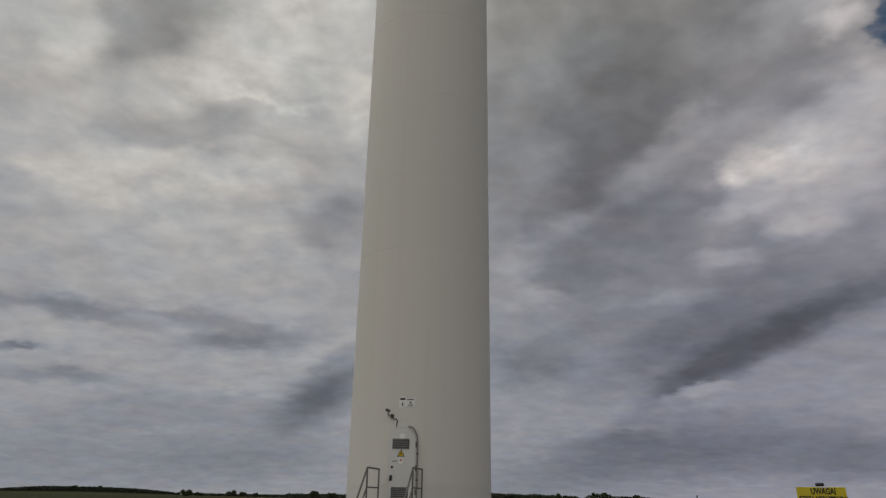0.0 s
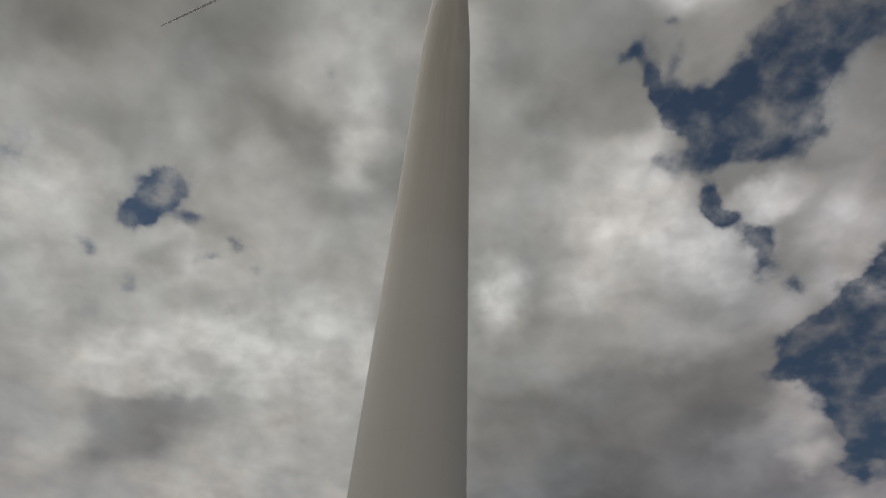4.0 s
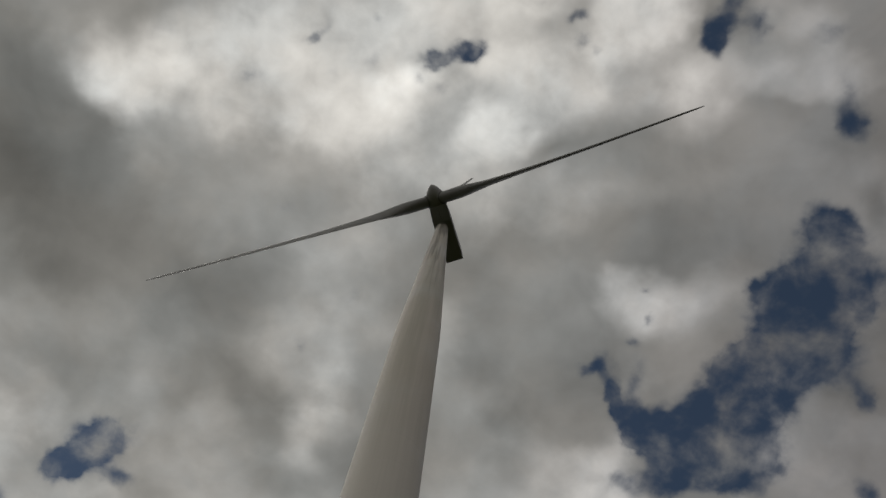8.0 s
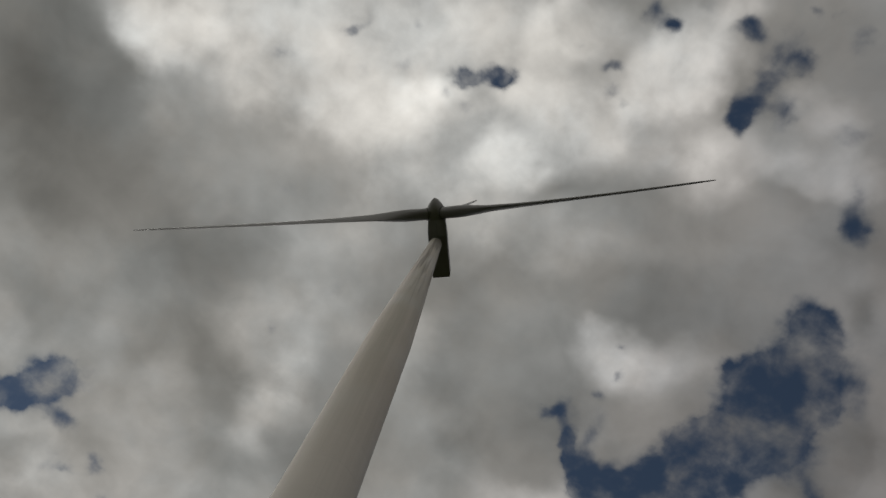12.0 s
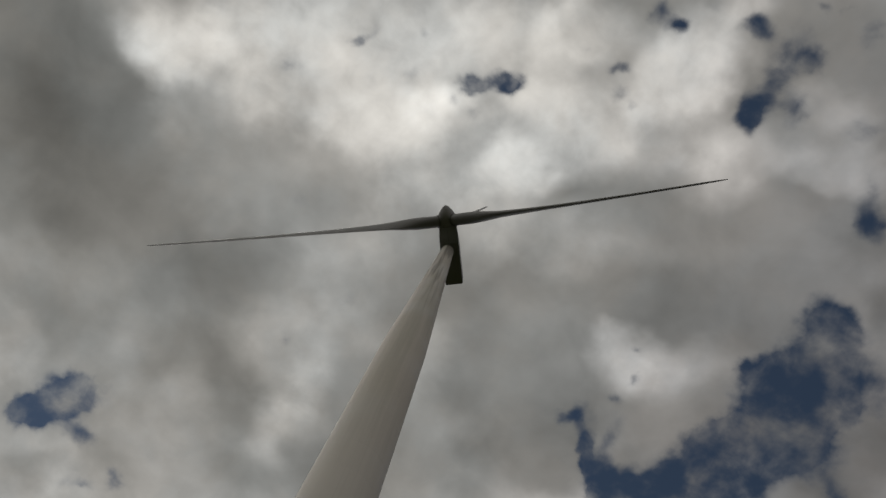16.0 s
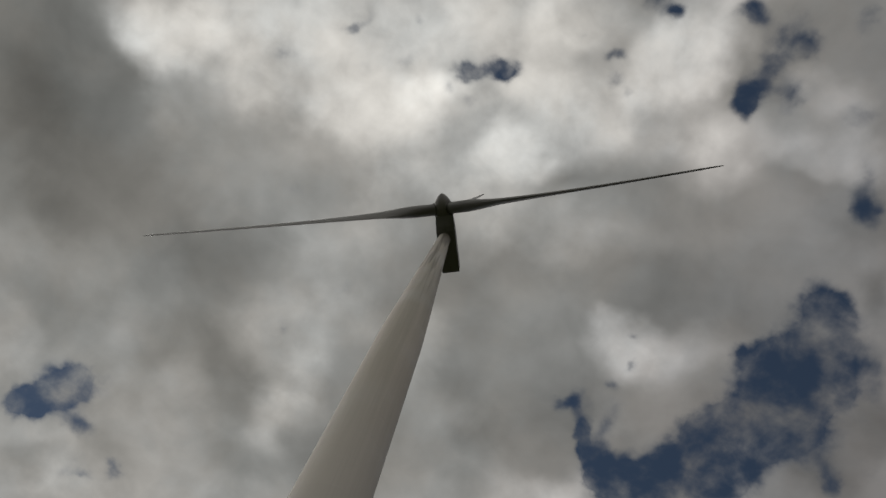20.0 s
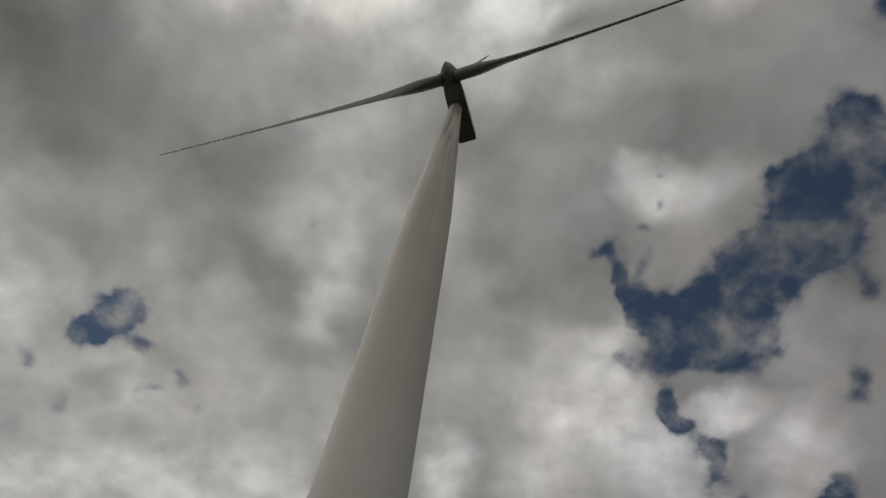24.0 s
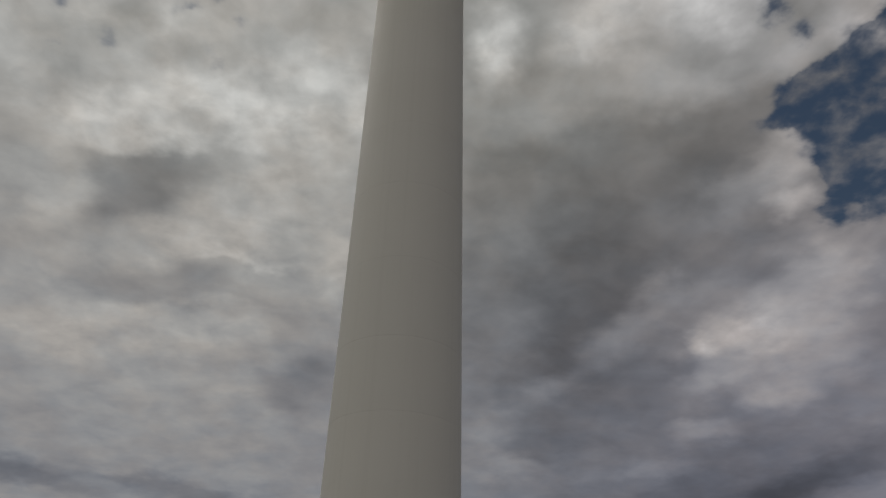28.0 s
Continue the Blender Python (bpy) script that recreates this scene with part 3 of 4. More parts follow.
# ---- materials ----
def material(name, colour, rough=0.6, metal=0.0, var=0.12, scale=1.0, bump=0.0, fine=30.0, coat=0.0):
    """A surface with slow and fine variation of its colour, and a fine relief."""
    mat = bpy.data.materials.new(name)
    mat.use_nodes = True
    n = Nodes(mat.node_tree)
    pos = n.add("ShaderNodeNewGeometry").outputs["Position"]
    slow = n.noise(pos, scale, 4.0, 0.55)
    grain = n.noise(pos, scale * fine, 3.0, 0.6)
    f = n.math("MULTIPLY_ADD", n.math("SUBTRACT", slow, 0.5), 2 * var, 1.0)
    f = n.math("MULTIPLY_ADD", n.math("SUBTRACT", grain, 0.5), var, f)
    col = n.vec("SCALE", colour, scale=f)
    bsdf = n.add("ShaderNodeBsdfPrincipled")
    n.put(bsdf.inputs["Base Color"], col)
    n.put(bsdf.inputs["Roughness"], n.math("MULTIPLY_ADD", n.math("SUBTRACT", grain, 0.5), 0.2, rough))
    bsdf.inputs["Metallic"].default_value = metal
    bsdf.inputs["Coat Weight"].default_value = coat
    if bump:
        b = n.add("ShaderNodeBump")
        b.inputs["Strength"].default_value = 0.5
        b.inputs["Distance"].default_value = bump
        n.put(b.inputs["Height"], grain)
        n.put(bsdf.inputs["Normal"], b.outputs[0])
    n.put(n.add("ShaderNodeOutputMaterial").inputs["Surface"], bsdf.outputs[0])
    return mat


def tower_paint():
    """Light grey coat on rolled steel: a slightly different batch on each ring, rain streaks, oil runs under the nacelle."""
    mat = bpy.data.materials.new("tower_paint")
    mat.use_nodes = True
    n = Nodes(mat.node_tree)
    pos = n.add("ShaderNodeNewGeometry").outputs["Position"]
    sp = n.add("ShaderNodeSeparateXYZ")
    n.put(sp.inputs[0], pos)
    batch = n.add("ShaderNodeObjectInfo").outputs["Random"]
    col = n.mix(batch, (0.64, 0.63, 0.595), (0.675, 0.66, 0.62))
    warm = n.math("MULTIPLY", n.smooth(n.noise(pos, 0.09, 3.0, 0.5), 0.30, 0.62, 0.25, 1.0), n.smooth(sp.outputs["Z"], 12.0, 50.0, 0.15, 1.0))
    col = n.mix(n.math("MULTIPLY", warm, 0.9), col, (0.57, 0.52, 0.44))
    streak = n.noise(n.vec("MULTIPLY", pos, (5.0, 5.0, 0.06)), 1.0, 4.0, 0.6)
    rain = n.math("MULTIPLY", n.smooth(streak, 0.48, 0.72, 0.0, 0.16), n.smooth(sp.outputs["Z"], 15.0, 60.0, 0.25, 1.0))
    col = n.mix(rain, col, (0.28, 0.27, 0.24))
    algae = n.noise(n.vec("MULTIPLY", pos, (1.1, 1.1, 0.035)), 1.0, 4.0, 0.6)
    col = n.mix(n.math("MULTIPLY", n.smooth(algae, 0.42, 0.62, 0.0, 0.34), n.smooth(sp.outputs["Z"], 25.0, 60.0)), col, (0.35, 0.345, 0.27))
    runs = n.noise(n.vec("MULTIPLY", pos, (1.9, 1.9, 0.018)), 1.0, 2.0, 0.5)
    depth = n.noise(n.vec("MULTIPLY", pos, (1.7, 1.7, 0.0)), 1.0, 2.0, 0.5)
    reach = n.math("MULTIPLY_ADD", depth, -66.0, 96.0)
    oil = n.math("MULTIPLY", n.smooth(runs, 0.42, 0.53, 0.0, 0.7), n.smooth(n.math("SUBTRACT", sp.outputs["Z"], reach), 0.0, 24.0))
    col = n.mix(oil, col, (0.17, 0.15, 0.12))
    speck = n.noise(pos, 3.0, 6.0, 0.7)
    col = n.mix(n.smooth(speck, 0.60, 0.80, 0.0, 0.10), col, (0.36, 0.34, 0.30))
    bsdf = n.add("ShaderNodeBsdfPrincipled")
    bsdf.inputs["Specular IOR Level"].default_value = 0.38
    n.put(bsdf.inputs["Base Color"], col)
    n.put(bsdf.inputs["Roughness"], n.math("MULTIPLY_ADD", n.noise(pos, 1.4, 4.0), 0.2, 0.5))
    b = n.add("ShaderNodeBump")
    b.inputs["Strength"].default_value = 0.25
    b.inputs["Distance"].default_value = 0.02
    n.put(b.inputs["Height"], n.noise(n.vec("MULTIPLY", pos, (1, 1, 0.6)), 0.9, 2.0))
    n.put(bsdf.inputs["Normal"], b.outputs[0])
    n.put(n.add("ShaderNodeOutputMaterial").inputs["Surface"], bsdf.outputs[0])
    return mat


def field_ground():
    """Dry meadow near, strips of crops and stubble farther off."""
    mat = bpy.data.materials.new("field")
    mat.use_nodes = True
    n = Nodes(mat.node_tree)
    pos = n.add("ShaderNodeNewGeometry").outputs["Position"]
    blades = n.noise(pos, 9.0, 6.0, 0.7)
    tufts = n.noise(pos, 0.7, 5.0, 0.6)
    patch = n.noise(pos, 0.02, 4.0, 0.55)
    col = n.mix(n.smooth(tufts, 0.35, 0.7), (0.022, 0.030, 0.011), (0.045, 0.046, 0.020))
    col = n.mix(n.smooth(blades, 0.4, 0.75, 0.0, 0.6), col, (0.065, 0.060, 0.030))
    strips = n.add("ShaderNodeTexVoronoi")
    n.put(strips.inputs["Vector"], n.vec("MULTIPLY", pos, (0.0018, 0.0065, 0)))
    strips.inputs["Scale"].default_value = 1.0
    sp = n.add("ShaderNodeSeparateColor")
    n.put(sp.inputs[0], strips.outputs["Color"])
    crop = n.ramp(sp.outputs[0], ((0.0, (0.025, 0.032, 0.012)), (0.45, (0.035, 0.044, 0.015)), (0.7, (0.060, 0.054, 0.026)), (1.0, (0.022, 0.028, 0.012))))
    far = n.smooth(n.vec("LENGTH", pos), 90.0, 220.0)
    col = n.mix(far, col, crop)
    col = n.mix(n.smooth(patch, 0.4, 0.7, 0.0, 0.35), col, (0.032, 0.034, 0.016))
    bsdf = n.add("ShaderNodeBsdfPrincipled")
    n.put(bsdf.inputs["Base Color"], col)
    bsdf.inputs["Roughness"].default_value = 0.95
    bsdf.inputs["Specular IOR Level"].default_value = 0.05
    b = n.add("ShaderNodeBump")
    b.inputs["Strength"].default_value = 0.7
    b.inputs["Distance"].default_value = 0.08
    n.put(b.inputs["Height"], blades)
    n.put(bsdf.inputs["Normal"], b.outputs[0])
    n.put(n.add("ShaderNodeOutputMaterial").inputs["Surface"], bsdf.outputs[0])
    return mat


def foliage(name, dark, light):
    mat = bpy.data.materials.new(name)
    mat.use_nodes = True
    n = Nodes(mat.node_tree)
    geo = n.add("ShaderNodeNewGeometry")
    pick = n.math("MULTIPLY_ADD", n.noise(geo.outputs["Position"], 0.12, 3.0), 0.8, n.math("MULTIPLY", geo.outputs["Random Per Island"], 0.35))
    col = n.mix(n.smooth(pick, 0.3, 0.85), dark, light)
    bsdf = n.add("ShaderNodeBsdfPrincipled")
    n.put(bsdf.inputs["Base Color"], col)
    bsdf.inputs["Roughness"].default_value = 0.7
    n.put(n.add("ShaderNodeOutputMaterial").inputs["Surface"], bsdf.outputs[0])
    return mat


PAINT = tower_paint()
# light coats of housing and blades, darkened here to hold their undersides' shade
HOUSING = material("nacelle_housing_shaded", (0.29, 0.29, 0.285), 0.55, var=0.10, scale=0.5, bump=0.003)
GELCOAT = material("blade_gelcoat_shaded", (0.25, 0.246, 0.236), 0.38, var=0.10, scale=0.35, fine=12)
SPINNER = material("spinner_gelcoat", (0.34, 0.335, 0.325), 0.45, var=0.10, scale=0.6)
COLLAR = material("blade_collar", (0.16, 0.16, 0.15), 0.6, var=0.2, scale=2)
DOOR = material("door_paint", (0.63, 0.625, 0.60), 0.42, var=0.05, scale=1.5, bump=0.001)
# greys that stand for shading round the door and on its frame's edge
GAP_SHADE = material("door_gap_shade", (0.46, 0.455, 0.435), 0.8, var=0.1, scale=6)
FRAME_SHADE = material("door_seal", (0.20, 0.20, 0.19), 0.7, var=0.15, scale=6)
GRILLE = material("grille_metal", (0.045, 0.045, 0.045), 0.55, 0.3, var=0.2, scale=8)
SLAT = material("grille_slat", (0.22, 0.22, 0.22), 0.5, 0.2, var=0.15, scale=8)
DARK = material("black_plastic", (0.025, 0.025, 0.027), 0.5, var=0.2, scale=10)
STEEL = material("galvanised_steel", (0.11, 0.105, 0.10), 0.55, 0.35, var=0.25, scale=4, bump=0.001)
WHITE = material("white_label", (0.78, 0.78, 0.76), 0.5, var=0.04, scale=5)
YELLOW = material("yellow_board", (0.62, 0.50, 0.020), 0.55, var=0.08, scale=4, bump=0.0005)
SIGNYELLOW = material("warning_yellow", (0.66, 0.46, 0.02), 0.5, var=0.06, scale=8)
INK = material("black_ink", (0.012, 0.012, 0.012), 0.6, var=0.2, scale=20)
RED = material("red_ink", (0.45, 0.04, 0.03), 0.6, var=0.1, scale=20)
CONCRETE = material("concrete", (0.33, 0.32, 0.30), 0.9, var=0.18, scale=1.2, bump=0.006)
FIELD = field_ground()
LEAF = foliage("leaves", (0.022, 0.035, 0.012), (0.055, 0.075, 0.026))
WOOD_FAR = foliage("far_leaves", (0.026, 0.034, 0.020), (0.050, 0.058, 0.034))
BARK = material("bark", (0.09, 0.07, 0.05), 0.9, var=0.3, scale=3, bump=0.02)


# ---- mesh helpers ----
def part(name, bm, mat, parent=None, label="", m=None, smooth=False):
    """Links a bmesh as one mesh object under a thing or a part."""
    me = bpy.data.meshes.new(name)
    bm.normal_update()
    bm.to_mesh(me)
    bm.free()
    me.materials.append(mat)
    if smooth:
        me.polygons.foreach_set("use_smooth", [True] * len(me.polygons))
    ob = new(name, me)
    if m is not None:
        ob.matrix_basis = m
    ob.parent = parent
    if label:
        ob["label"] = label
    return ob


def empty(name, m, **tags):
    ob = new(name)
    ob.empty_display_size = 0.2
    ob.matrix_basis = m
    return tagged(ob, **tags)


def box(sx, sy, sz, at=(0, 0, 0), bevel=0.0, bm=None, m=None, seg=1):
    """A box of these sizes round a centre, with bevelled edges."""
    bm = bm or bmesh.new()
    mat = (m or Matrix()) @ Matrix.Translation(at) @ Matrix.Diagonal((sx, sy, sz, 1))
    vs = bmesh.ops.create_cube(bm, size=1, matrix=mat)["verts"]
    if bevel:
        es = list({e for v in vs for e in v.link_edges})
        bmesh.ops.bevel(bm, geom=es, offset=bevel, segments=seg, affect="EDGES", profile=0.5)
    return bm


def tube(points, r, seg=10, bm=None, closed=False):
    """A round bar along points, with mitred bends and capped ends."""
    bm = bm or bmesh.new()
    pts = [Vector(p) for p in points]
    rings = []
    side = None
    for i, p in enumerate(pts):
        d0 = (p - pts[i - 1]).normalized() if i else (pts[1] - p).normalized()
        d1 = (pts[i + 1] - p).normalized() if i + 1 < len(pts) else d0
        t = (d0 + d1).normalized()
        if side is None:
            side = t.orthogonal().normalized()
        side = (side - t * side.dot(t)).normalized()
        other = t.cross(side)
        k = 1 / max(0.5, t.dot(d1))
        rings.append([bm.verts.new(p + (side * cos(a) + other * sin(a)) * r * k) for a in [tau * j / seg for j in range(seg)]])
    for r0, r1 in zip(rings, rings[1:]):
        for j in range(seg):
            bm.faces.new((r0[j], r0[(j + 1) % seg], r1[(j + 1) % seg], r1[j]))
    bm.faces.new(rings[0][::-1])
    bm.faces.new(rings[-1])
    return bm


def lathe(profile, seg=48, bm=None, caps=True):
    """A turned form from (radius, height) pairs, bottom to top."""
    bm = bm or bmesh.new()
    rings = [[bm.verts.new((r * cos(tau * j / seg), r * sin(tau * j / seg), z)) for j in range(seg)] for r, z in profile]
    for r0, r1 in zip(rings, rings[1:]):
        for j in range(seg):
            bm.faces.new((r0[j], r0[(j + 1) % seg], r1[(j + 1) % seg], r1[j]))
    if caps:
        bm.faces.new(rings[0][::-1])
        bm.faces.new(rings[-1])
    return bm


def curved(w, h, r, thick, outline=None, steps=8, bm=None):
    """A plate bent round the tower's wall: centred at azimuth 0 on the outside, w along the curve, h high. outline(u) gives bottom and top
    at u from -1 to 1."""
    bm = bm or bmesh.new()
    grid = []
    for i in range(steps + 1):
        u = -1 + 2 * i / steps
        a = u * w / 2 / r
        lo, hi = outline(u) if outline else (-h / 2, h / 2)
        col = []
        for z in (lo, hi):
            for rr in (r, r + thick):
                col.append(bm.verts.new((rr * sin(a), -rr * cos(a), z)))
        grid.append(col)
    for c0, c1 in zip(grid, grid[1:]):
        bm.faces.new((c0[1], c1[1], c1[3], c0[3]))
        bm.faces.new((c0[0], c0[2], c1[2], c1[0]))
        bm.faces.new((c0[2], c0[3], c1[3], c1[2]))
        bm.faces.new((c0[0], c1[0], c1[1], c0[1]))
    for c, flip in ((grid[0], False), (grid[-1], True)):
        f = (c[0], c[1], c[3], c[2])
        bm.faces.new(f[::-1] if flip else f)
    return bm


def letters(name, text, size, mat, parent, m, label=""):
    """Lettering in the built-in font as a thin mesh."""
    cu = bpy.data.curves.new(name, "FONT")
    cu.body, cu.size, cu.align_x, cu.align_y, cu.extrude = text, size, "CENTER", "CENTER", 0.001
    cu.offset = size * 0.03
    tmp = bpy.data.objects.new(name, cu)
    me = bpy.data.meshes.new_from_object(tmp)
    bpy.data.objects.remove(tmp)
    me.materials.clear()
    me.materials.append(mat)
    ob = new(name, me)
    ob.matrix_basis = m
    ob.parent = parent
    if label:
        ob["label"] = label
    return ob


# ---- ground ----
def ground_height(x, y):
    """Nearly level land with a low swell far off to one side."""
    d = math.hypot(x, y)
    az = math.degrees(math.atan2(x, y))
    swell = math.exp(-((az + 25) / 7) ** 2) * 5.0 * min(1, max(0, (d - 900) / 700)) * min(1, max(0, (3200 - d) / 800))
    rough = noise.noise(Vector((x * 0.002, y * 0.002, 3))) * 0.8 * min(1, max(0, (d - 60) / 400))
    return swell + rough - 0.0004 * max(0, d - 200)


bm = bmesh.new()
radii = [0, 2, 4, 8, 14, 22, 35, 55, 85, 130, 200, 300, 430, 600, 800, 1000, 1200, 1400, 1600, 1900, 2300, 2800, 3500, 4400]
around = 120
centre = bm.verts.new((0, 0, 0))
last = None
for r in radii[1:]:
    ring = []
    for j in range(around):
        a = tau * j / around
        x, y = r * sin(a), r * cos(a)
        ring.append(bm.verts.new((x, y, ground_height(x, y))))
    for j in range(around):
        k = (j + 1) % around
        if last is None:
            bm.faces.new((centre, ring[k], ring[j]))
        else:
            bm.faces.new((last[j], last[k], ring[k], ring[j]))
    last = ring
tagged(part("ground", bm, FIELD, smooth=True), "dark green and straw-brown meadow and field strips reaching the horizon", "ground", kind="structure")

# ---- far woods and trees ----
def leaf_cloud(count, place, size, seed):
    """Many small bent leaf clumps. place(rng) gives a centre for each."""
    rng = random.Random(seed)
    verts, faces = [], []
    for _ in range(count):
        c = Vector(place(rng))
        n = Vector((rng.uniform(-1, 1), rng.uniform(-1, 1), rng.uniform(-0.4, 1))).normalized()
        s = n.orthogonal().normalized()
        s.rotate(Matrix.Rotation(rng.uniform(0, tau), 3, n))
        o = n.cross(s)
        k = size * rng.uniform(0.6, 1.4)
        i = len(verts)
        verts += [tuple(c - s * k), tuple(c + o * k * 0.55 + n * k * 0.2), tuple(c + s * k), tuple(c - o * k * 0.55 + n * k * 0.15)]
        faces += [(i, i + 1, i + 2), (i, i + 2, i + 3)]
    return verts, faces


def mesh_object(name, verts, faces, mat, parent=None):
    me = bpy.data.meshes.new(name)
    me.from_pydata(verts, [], faces)
    me.materials.append(mat)
    ob = new(name, me)
    ob.parent = parent
    return ob


def at_bearing(az, d):
    x, y = d * sin(radians(az)), d * cos(radians(az))
    return Vector((x, y, ground_height(x, y)))


def rise(el, dist, base):
    """How tall a thing on ground of that height must be for its top to stand el degrees over the eye's level."""
    return dist * math.tan(radians(el)) + 1.6 - base


def wood_strip(name, az0, az1, dist, crest, count, size, seed, label, lumps=1.0):
    """A long uneven belt of trees, too far off to count. crest(az): its height in degrees over the horizon."""
    def place(rng):
        az = az0 + (az1 - az0) * rng.random()
        p = at_bearing(az, dist + rng.uniform(-20, 20))
        wave = 0.05 * lumps * noise.noise(Vector((az * 1.9, seed, 0))) + 0.05 * lumps * noise.noise(Vector((az * 6.0, seed, 4)))
        edge = min(1, (az - az0) / 0.8 + 0.25, (az1 - az) / 0.8 + 0.25)
        top = rise(crest(az) + wave, dist, p.z) - size * 0.6
        return p + Vector((0, 0, max(0.6, top * edge) * (1 - rng.random() ** 1.9)))
    verts, faces = leaf_cloud(count, place, size, seed)
    return tagged(mesh_object(name, verts, faces, WOOD_FAR), label, "wood", kind="stuff")


wood_strip("wood", -36, -17.6, 1500, lambda az: float(np.interp(az, (-36, -29, -26.5, -23, -20.5, -18, -17.6), (0.05, 0.20, 0.40, 0.41, 0.34, 0.14, 0.10))), 20000, 1.8, 11,
           "dark green wood along a low hill on the horizon", 0.25)
wood_strip("wood", -17.5, -9.5, 1300, lambda az: 0.11, 6000, 1.2, 12, "low dark hedgerow along the edge of the fields", 0.6)
wood_strip("wood", -10.2, 5.0, 1000, lambda az: 0.20, 12000, 1.1, 13, "dark belt of trees behind the wind turbine")
wood_strip("wood", 4.0, 12.6, 900, lambda az: 0.50 - 0.02 * (az - 4), 12000, 1.1, 14, "dark belt of trees on the horizon")
wood_strip("wood", 12.3, 36, 1300, lambda az: float(np.interp(az, (12, 17, 18.5, 36), (0.42, 0.38, 0.22, 0.18))), 12000, 1.3, 15, "thin dark line of far trees on the horizon", 0.8)


def tree(az, dist, el, width, seed, label):
    """A tree: tapered trunk with limbs, and an uneven crown of small leaf clumps with gaps."""
    rng = random.Random(seed)
    base = at_bearing(az, dist)
    height = rise(el, dist, base.z)
    root = empty("tree", Matrix.Translation(base), label=label, category="tree", group="trees on the horizon")
    trunk_h = height * 0.45
    bm = lathe([(0.030 * height, -0.3), (0.022 * height, 0.4), (0.016 * height, trunk_h * 0.6), (0.008 * height, trunk_h * 1.4)], 8)
    for _ in range(6):
        a, z = rng.uniform(0, tau), trunk_h * rng.uniform(0.55, 1.1)
        end = Vector((cos(a), sin(a), 0)) * width * rng.uniform(0.22, 0.38) + Vector((0, 0, z + height * rng.uniform(0.12, 0.3)))
        tube([(0, 0, z), tuple(Vector((0, 0, z)).lerp(end, 0.5) + Vector((0, 0, 0.2))), tuple(end)], 0.006 * height, 5, bm)
    part("trunk", bm, BARK, root)
    lobes = []
    for _ in range(11):
        a, q = rng.uniform(0, tau), rng.random() ** 0.5
        z = height * rng.uniform(0.34, 0.9)
        spread = width / 2 * (1 - abs(z / height - 0.55) * 1.1)
        lobes.append((Vector((cos(a) * q * spread, sin(a) * q * spread, z)), width * rng.uniform(0.13, 0.24)))

    def place(r):
        c, s = r.choice(lobes)
        v = Vector((r.gauss(0, 1), r.gauss(0, 1), r.gauss(0, 1))).normalized() * s * r.uniform(0.55, 1.05)
        v.z *= 0.8
        return c + v
    verts, faces = leaf_cloud(2000, place, 0.04 * width + 0.14, seed + 50)
    mesh_object("crown", verts, faces, LEAF, root)
    return root


# bearing, distance, height over the horizon in degrees, width
TREES = (
    (-17.12, 900, 0.27, 15.5, "broad round dark tree standing alone by the fields"),
    (-17.75, 950, 0.16, 5.2, "small dark tree beside a hedgerow"),
    (-16.3, 950, 0.16, 9.0, "low dark bush beside a hedgerow"),
    (-14.0, 1000, 0.24, 13.5, "dark tree with a loose wide crown"),
    (-13.2, 1000, 0.20, 9.0, "dark tree with a loose crown"),
    (-12.3, 1000, 0.17, 6.8, "small dark tree beside a hedgerow"),
    (-9.9, 1000, 0.23, 6.0, "slim dark tree over a hedgerow"),
    (-8.0, 850, 0.31, 13.5, "rounded dark tree in a tree belt"),
    (-6.7, 850, 0.27, 10.5, "rounded dark tree in a tree belt"),
    (9.05, 800, 0.47, 10.5, "dark tree in a belt on the horizon"),
    (10.6, 800, 0.50, 9.0, "dark tree in a belt on the horizon"),
    (13.5, 800, 0.60, 12.0, "tall dark tree with a lumpy crown"),
    (14.2, 800, 0.61, 12.0, "tall dark tree with a lumpy crown"),
    (16.4, 850, 0.46, 12.0, "rounded dark tree on the horizon"),
    (20.65, 850, 0.56, 4.0, "slender dark tree with a pointed top"),
    (-24.6, 1400, 0.50, 12.0, "dark tree rising over the wood on the hill"),
    (-22.9, 1400, 0.46, 12.0, "dark tree rising over the wood on the hill"),
)
for i, (az, d, h, w, text) in enumerate(TREES):
    tree(az, d, h, w, 100 + i, text)

# ---- wind turbine ----
AXIS = Vector((0, 21.5, 0))
TOP = 100.55                       # tower's top flange
turbine = empty("wind_turbine", Matrix.Translation(AXIS), label="tall white wind turbine with a tapered steel tower and three blades",
                category="wind turbine")


def tower_radius(z):
    if z < 57.6:
        return 2.089 + (1.911 - 2.089) * z / 57.6
    return 1.911 + (0.894 - 1.911) * (z - 57.6) / (TOP - 57.6)


# rolled steel rings with a shallow weld groove between them
joints = [0.12, 1.93, 8.59, 10.97, 13.83, 16.92]
while joints[-1] < 96:
    joints.append(joints[-1] + 2.87)
joints = joints[:-1] + [98.0, TOP]
for z0, z1 in zip(joints, joints[1:]):
    r0, r1 = tower_radius(z0), tower_radius(z1)
    bm = lathe([(r0 - 0.005, z0), (r0 - 0.004, z0 + 0.006), (r0, z0 + 0.012), (r0 + (r1 - r0) * 0.5, (z0 + z1) / 2), (r1, z1 - 0.002), (r1 - 0.005, z1)], 128)
    part("tower_ring", bm, PAINT, turbine, smooth=False)
for ob in turbine.children:
    me = ob.data
    me.polygons.foreach_set("use_smooth", [True] * len(me.polygons))
    me.set_sharp_from_angle(angle=radians(30))
